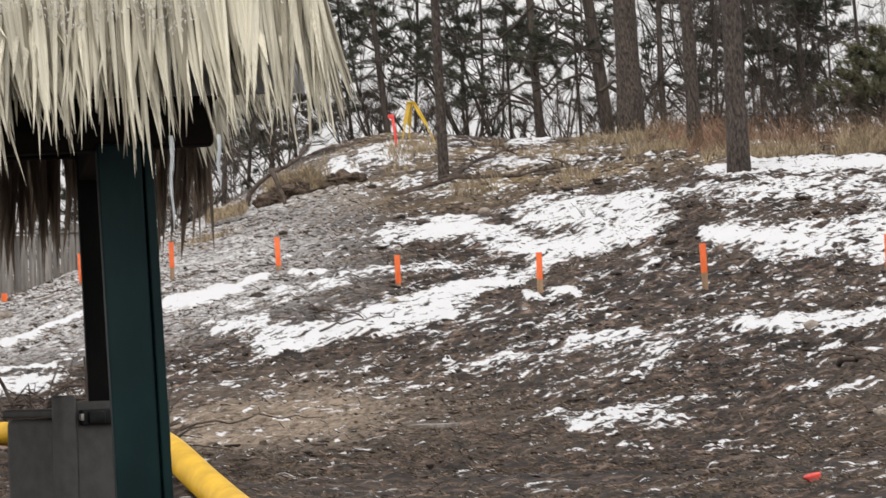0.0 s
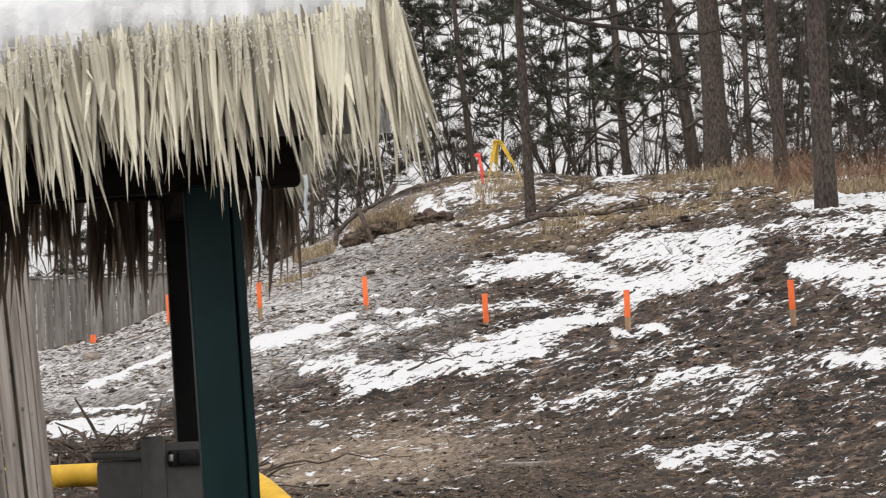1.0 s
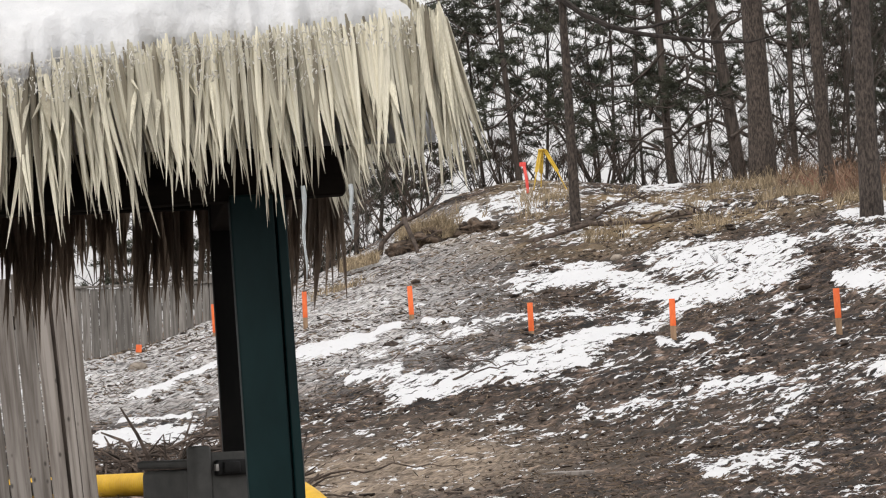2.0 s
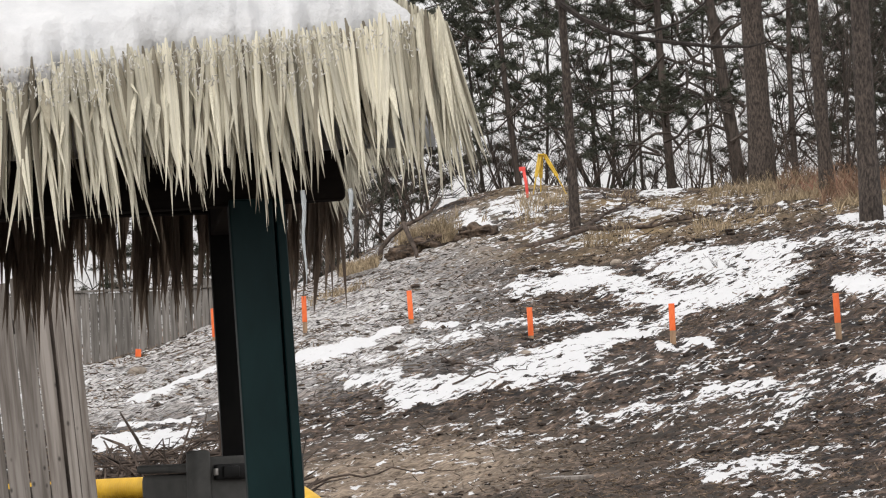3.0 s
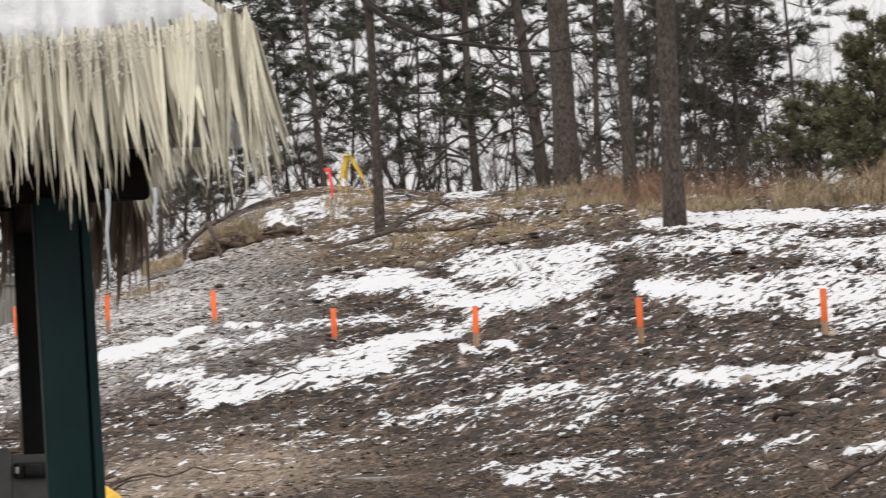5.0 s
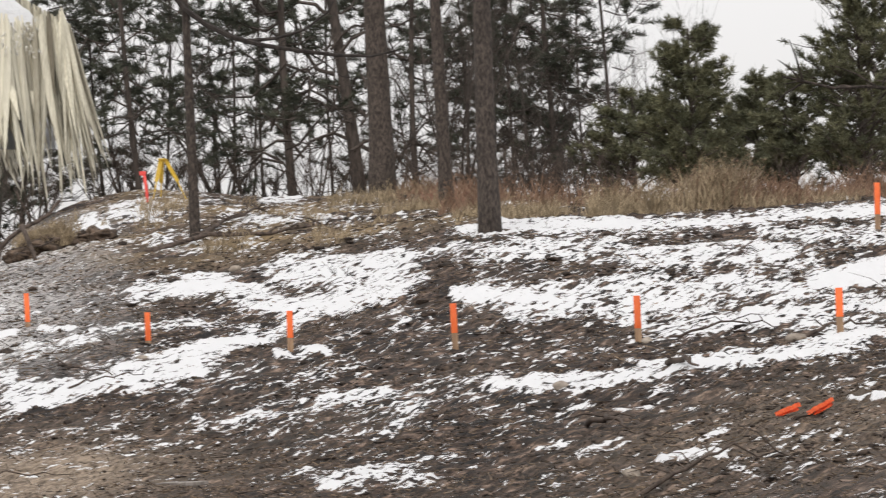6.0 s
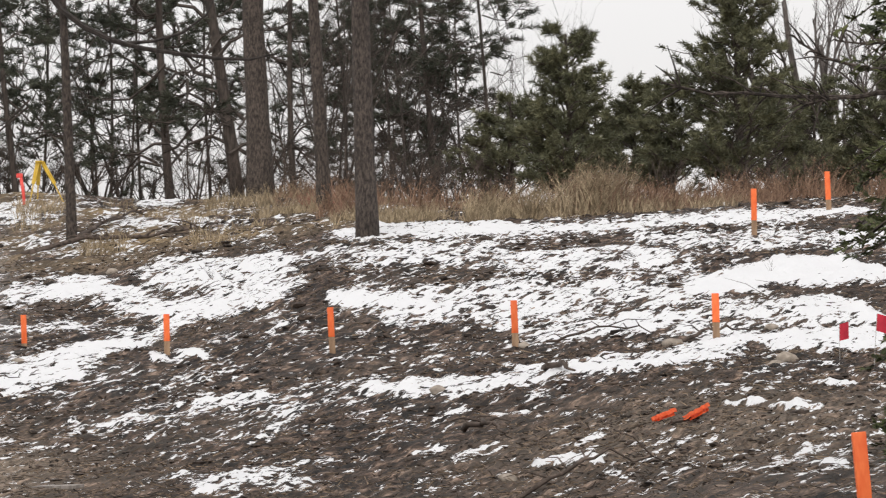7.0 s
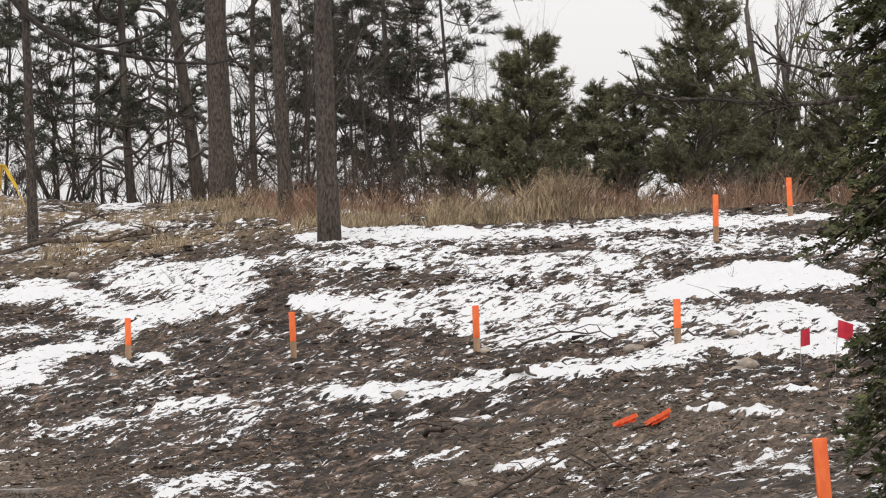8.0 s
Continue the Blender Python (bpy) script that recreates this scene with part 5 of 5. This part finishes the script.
def clods():
    """Loose lumps of earth and chips of wood over the churned slope."""
    rnd = np.random.RandomState(5)
    base = bmesh.new()
    bmesh.ops.create_icosphere(base, subdivisions=1, radius=1)
    bv = np.array([v.co[:] for v in base.verts])
    bf = np.array([[v.index for v in f.verts] for f in base.faces])
    base.free()
    n = 34000
    y = 22 * (68 / 22) ** (rnd.rand(n))
    x = rnd.uniform(-0.115, 0.255, n) * y
    keep = (fbm(x * 0.8, y * 0.6, 14, 3) > rnd.uniform(0.3, 0.62, n)) & (strip_cover(x, y) < 0.45 + 0.3 * (rnd.rand(n) > 0.8)) & ((sandiness(x, y) < rnd.uniform(0.05, 1.0, n)) | (x > 2))
    keep &= (x > 0.8) | (y < 47) | (rnd.rand(n) < 0.3)
    x, y = x[keep], y[keep]
    size = np.exp(rnd.normal(-4.2, 0.5, len(x))) * np.clip(y / 45, 0.5, 1.2)
    z = land(x, y) + relief(x, y)[0]
    stretch = np.stack([rnd.uniform(0.8, 2.4, len(x)), rnd.uniform(0.8, 1.4, len(x)), rnd.uniform(0.45, 0.8, len(x))], -1)
    jag = 1 + 0.5 * (rnd.rand(len(x), len(bv), 1) - 0.5) * 2
    local = bv[None] * jag * stretch[:, None] * size[:, None, None]
    turn = rnd.rand(len(x)) * 6.283
    c, s = np.cos(turn)[:, None], np.sin(turn)[:, None]
    wx = local[..., 0] * c - local[..., 1] * s + x[:, None]
    wy = local[..., 0] * s + local[..., 1] * c + y[:, None]
    wz = local[..., 2] + (z + size * 0.15)[:, None]
    faces = (bf[None] + (np.arange(len(x)) * len(bv))[:, None, None]).reshape(-1, 3)
    ob = raw_part("soil_clods", np.stack([wx, wy, wz], -1).reshape(-1, 3).tolist(), faces.tolist(), clod_earth, None, "loose dark clods of earth and wood chips", kind="stuff")
    return tagged(ob, category="soil")


clods()


def chips():
    """Straw, bark and splintered wood trodden into the soil."""
    rnd = np.random.RandomState(8)
    n = 80000
    y = 18 * (76 / 18) ** rnd.rand(n)
    x = rnd.uniform(-0.115, 0.255, n) * y
    keep = (strip_cover(x, y) < 0.4 + 0.4 * (rnd.rand(n) > 0.7)) & (fbm(x * 0.6, y * 0.5, 24, 2) > rnd.uniform(0.2, 0.6, n)) & ((sandiness(x, y) < rnd.uniform(0.1, 1.2, n)) | (x > 2))
    x, y = x[keep], y[keep]
    n = len(x)
    z = land(x, y) + relief(x, y)[0] + rnd.uniform(-0.005, 0.025, n)
    far = np.clip(y / 45, 0.45, 1.3)
    half = np.exp(rnd.normal(-3.3, 0.5, n)) * far
    thick = rnd.uniform(0.003, 0.009, n) * far
    a, tip = rnd.rand(n) * 6.283, rnd.normal(0.05, 0.3, n)
    d = np.stack([np.cos(a) * np.cos(tip), np.sin(a) * np.cos(tip), np.sin(tip)], -1)
    side = np.stack([-np.sin(a), np.cos(a), np.zeros(n)], -1)
    up = np.cross(d, side)
    c = np.stack([x, y, z], -1)
    ring = [side * thick[:, None], (up * 0.9 - side * 0.5) * thick[:, None], (-up * 0.9 - side * 0.5) * thick[:, None]]
    v = np.stack([c - d * half[:, None] + r for r in ring] + [c + d * half[:, None] + 0.5 * r for r in ring], 1)
    f = np.array([(0, 1, 4, 3), (1, 2, 5, 4), (2, 0, 3, 5)])
    faces = (f[None] + (np.arange(n) * 6)[:, None, None]).reshape(-1, 4)
    ob = raw_part("wood_chips", v.reshape(-1, 3).tolist(), faces.tolist(), chip_wood, None, "scattered straw, bark and wood splinters on soil", kind="stuff")
    return tagged(ob, category="debris")


chips()


# ---- the cut bank under the mound's grass ----
def bank_lump(at, wide, deep, tall, seed):
    bm = bmesh.new()
    bmesh.ops.create_icosphere(bm, subdivisions=5, radius=1)
    for v in bm.verts:
        n = v.co.normalized()
        k = 1 + 0.35 * noise.noise(n * 2.2 + Vector((seed, 0, 0))) + 0.16 * noise.noise(n * 6.5 + Vector((0, seed, 0))) + 0.07 * noise.noise(n * 17)
        under = 1 - 0.35 * max(0, -n.z)
        v.co = Vector((n.x * wide * under, n.y * deep, n.z * tall)) * k
    ob = part("earth_bank", bm, bank_earth, None)
    ob.matrix_basis = pose(*at, 0, 0, seed * 40)
    return tagged(ob, "eroded dark earth bank with hanging grass", "earth bank")


bank_lump((-0.55, 68.3, ground_at(-0.55, 68.3) + 0.02), 0.62, 0.4, 0.24, 1)
bank_lump((0.12, 68.6, ground_at(0.12, 68.6) + 0.0), 0.5, 0.36, 0.2, 2)
bank_lump((-1.15, 68.0, ground_at(-1.15, 68.0) + 0.0), 0.4, 0.3, 0.2, 3)
grass("bank_grass", "olive tan grass hanging over the cut bank", straw, ((-17, -5, 67.9, 68.6, 1500, 0.36), (-18, -6, 68.4, 69.6, 1500, 0.45), (-34, -24, 66.5, 68.5, 2200, 0.34), (-4, 4, 70, 71, 300, 0.25)), 9, 0.14, 0.7)

# a bent dead limb and a broken stub lean against the bank
LEAN = thing("fallen_limb", "bent dead limb leaning against the cut bank", "branch", (-1.6, 67.9, ground_at(-1.6, 67.9)))
base_ = LEAN.matrix_basis.translation
for name_, way_, thick_ in (
        ("limb", ((-1.6, 67.9, 3.75), (-1.56, 67.9, 3.95), (-1.38, 67.9, 4.15), (-1.14, 67.9, 4.32), (-0.92, 68.0, 4.42), (-0.69, 68.2, 4.57), (-0.52, 68.3, 4.8)), 0.05),
        ("stub", ((-1.16, 67.8, 4.36), (-1.06, 67.6, 4.1), (-0.96, 67.4, 3.86), (-0.93, 67.3, 3.6)), 0.045),
        ("twig", ((-1.0, 67.9, 4.4), (-1.14, 67.8, 4.7), (-1.28, 67.8, 5.0)), 0.016),
        ("twig", ((-1.5, 67.9, 4.05), (-1.7, 67.8, 4.3), (-1.75, 67.8, 4.42)), 0.014),
        ("twig", ((-1.0, 67.6, 3.98), (-0.8, 67.5, 4.0), (-0.6, 67.4, 4.08)), 0.016)):
    vs_, fs_ = [], []
    tube_into(vs_, fs_, [Vector(q) - base_ for q in way_], [thick_ * (1 - 0.5 * k / len(way_)) for k in range(len(way_))], 7, 0.2, random.Random(3))
    raw_part(name_, vs_, fs_, stick_bark, LEAN, even=True)

# a weathered board, a scrap of coral film and the few weeds that stand in the snow
BOARD = thing("loose_board", "pale weathered board lying on churned soil", "board", (0.53, 32.1, footing(0.53, 32.1)))
bm = box(bmesh.new(), 0, 0.51, -0.06, 0.06, 0.0, 0.028, bevel=0.004)
bmesh.ops.transform(bm, matrix=pose(0, 0, 0.015, 4, -1, -50), verts=bm.verts)
part("plank", bm, panel_wood, BOARD, flat=True)
SCRAP = thing("film_scrap", "small torn scrap of coral red film on soil", "litter", (2.31, 19.7, footing(2.31, 19.7)))
bm = box(bmesh.new(), -0.035, 0.035, -0.03, 0.03, 0.01, 0.06, bevel=0.012)
for v in bm.verts:
    v.co += Vector((0.02, 0.02, 0.02)) * noise.noise(v.co * 30)
part("film", bm, coral_paint, SCRAP)
bare_tree("shrub", (3.59, 56.6, footing(3.59, 56.6)), 4, 0.4, 301, "small leafless twiggy shrub standing in snow", bark_dark, "shrub", 0.9, 0.007, 2)
bare_tree("shrub", (9.28, 45.6, footing(9.28, 45.6)), 1, 0.36, 302, "single thin dead stem standing in snow", stick_bark, "shrub", 0.2, 0.005, 1)
for k, (u_, y_, tall_) in enumerate(((89, 68, 0.7), (92, 69, 0.6), (95, 67, 0.55))):
    bare_tree("shrub", on_hill(u_, y_), 8, tall_, 310 + k, "low reddish twiggy shrub behind the pine trunks", red_twig, "shrub", 0.7, 0.01, 2)
for k, (u_, y_, tall_) in enumerate(((163, 62.5, 0.95), (166, 63, 1.1), (169, 62.4, 0.9), (160, 63, 0.85), (182, 62.5, 0.8), (150, 63, 0.85))):
    bare_tree("weed", on_hill(u_, y_), 4, tall_, 330 + k, "tall dead weed with pale branching seed stalks", pale_weed, "weed", 0.25, 0.011, 2)
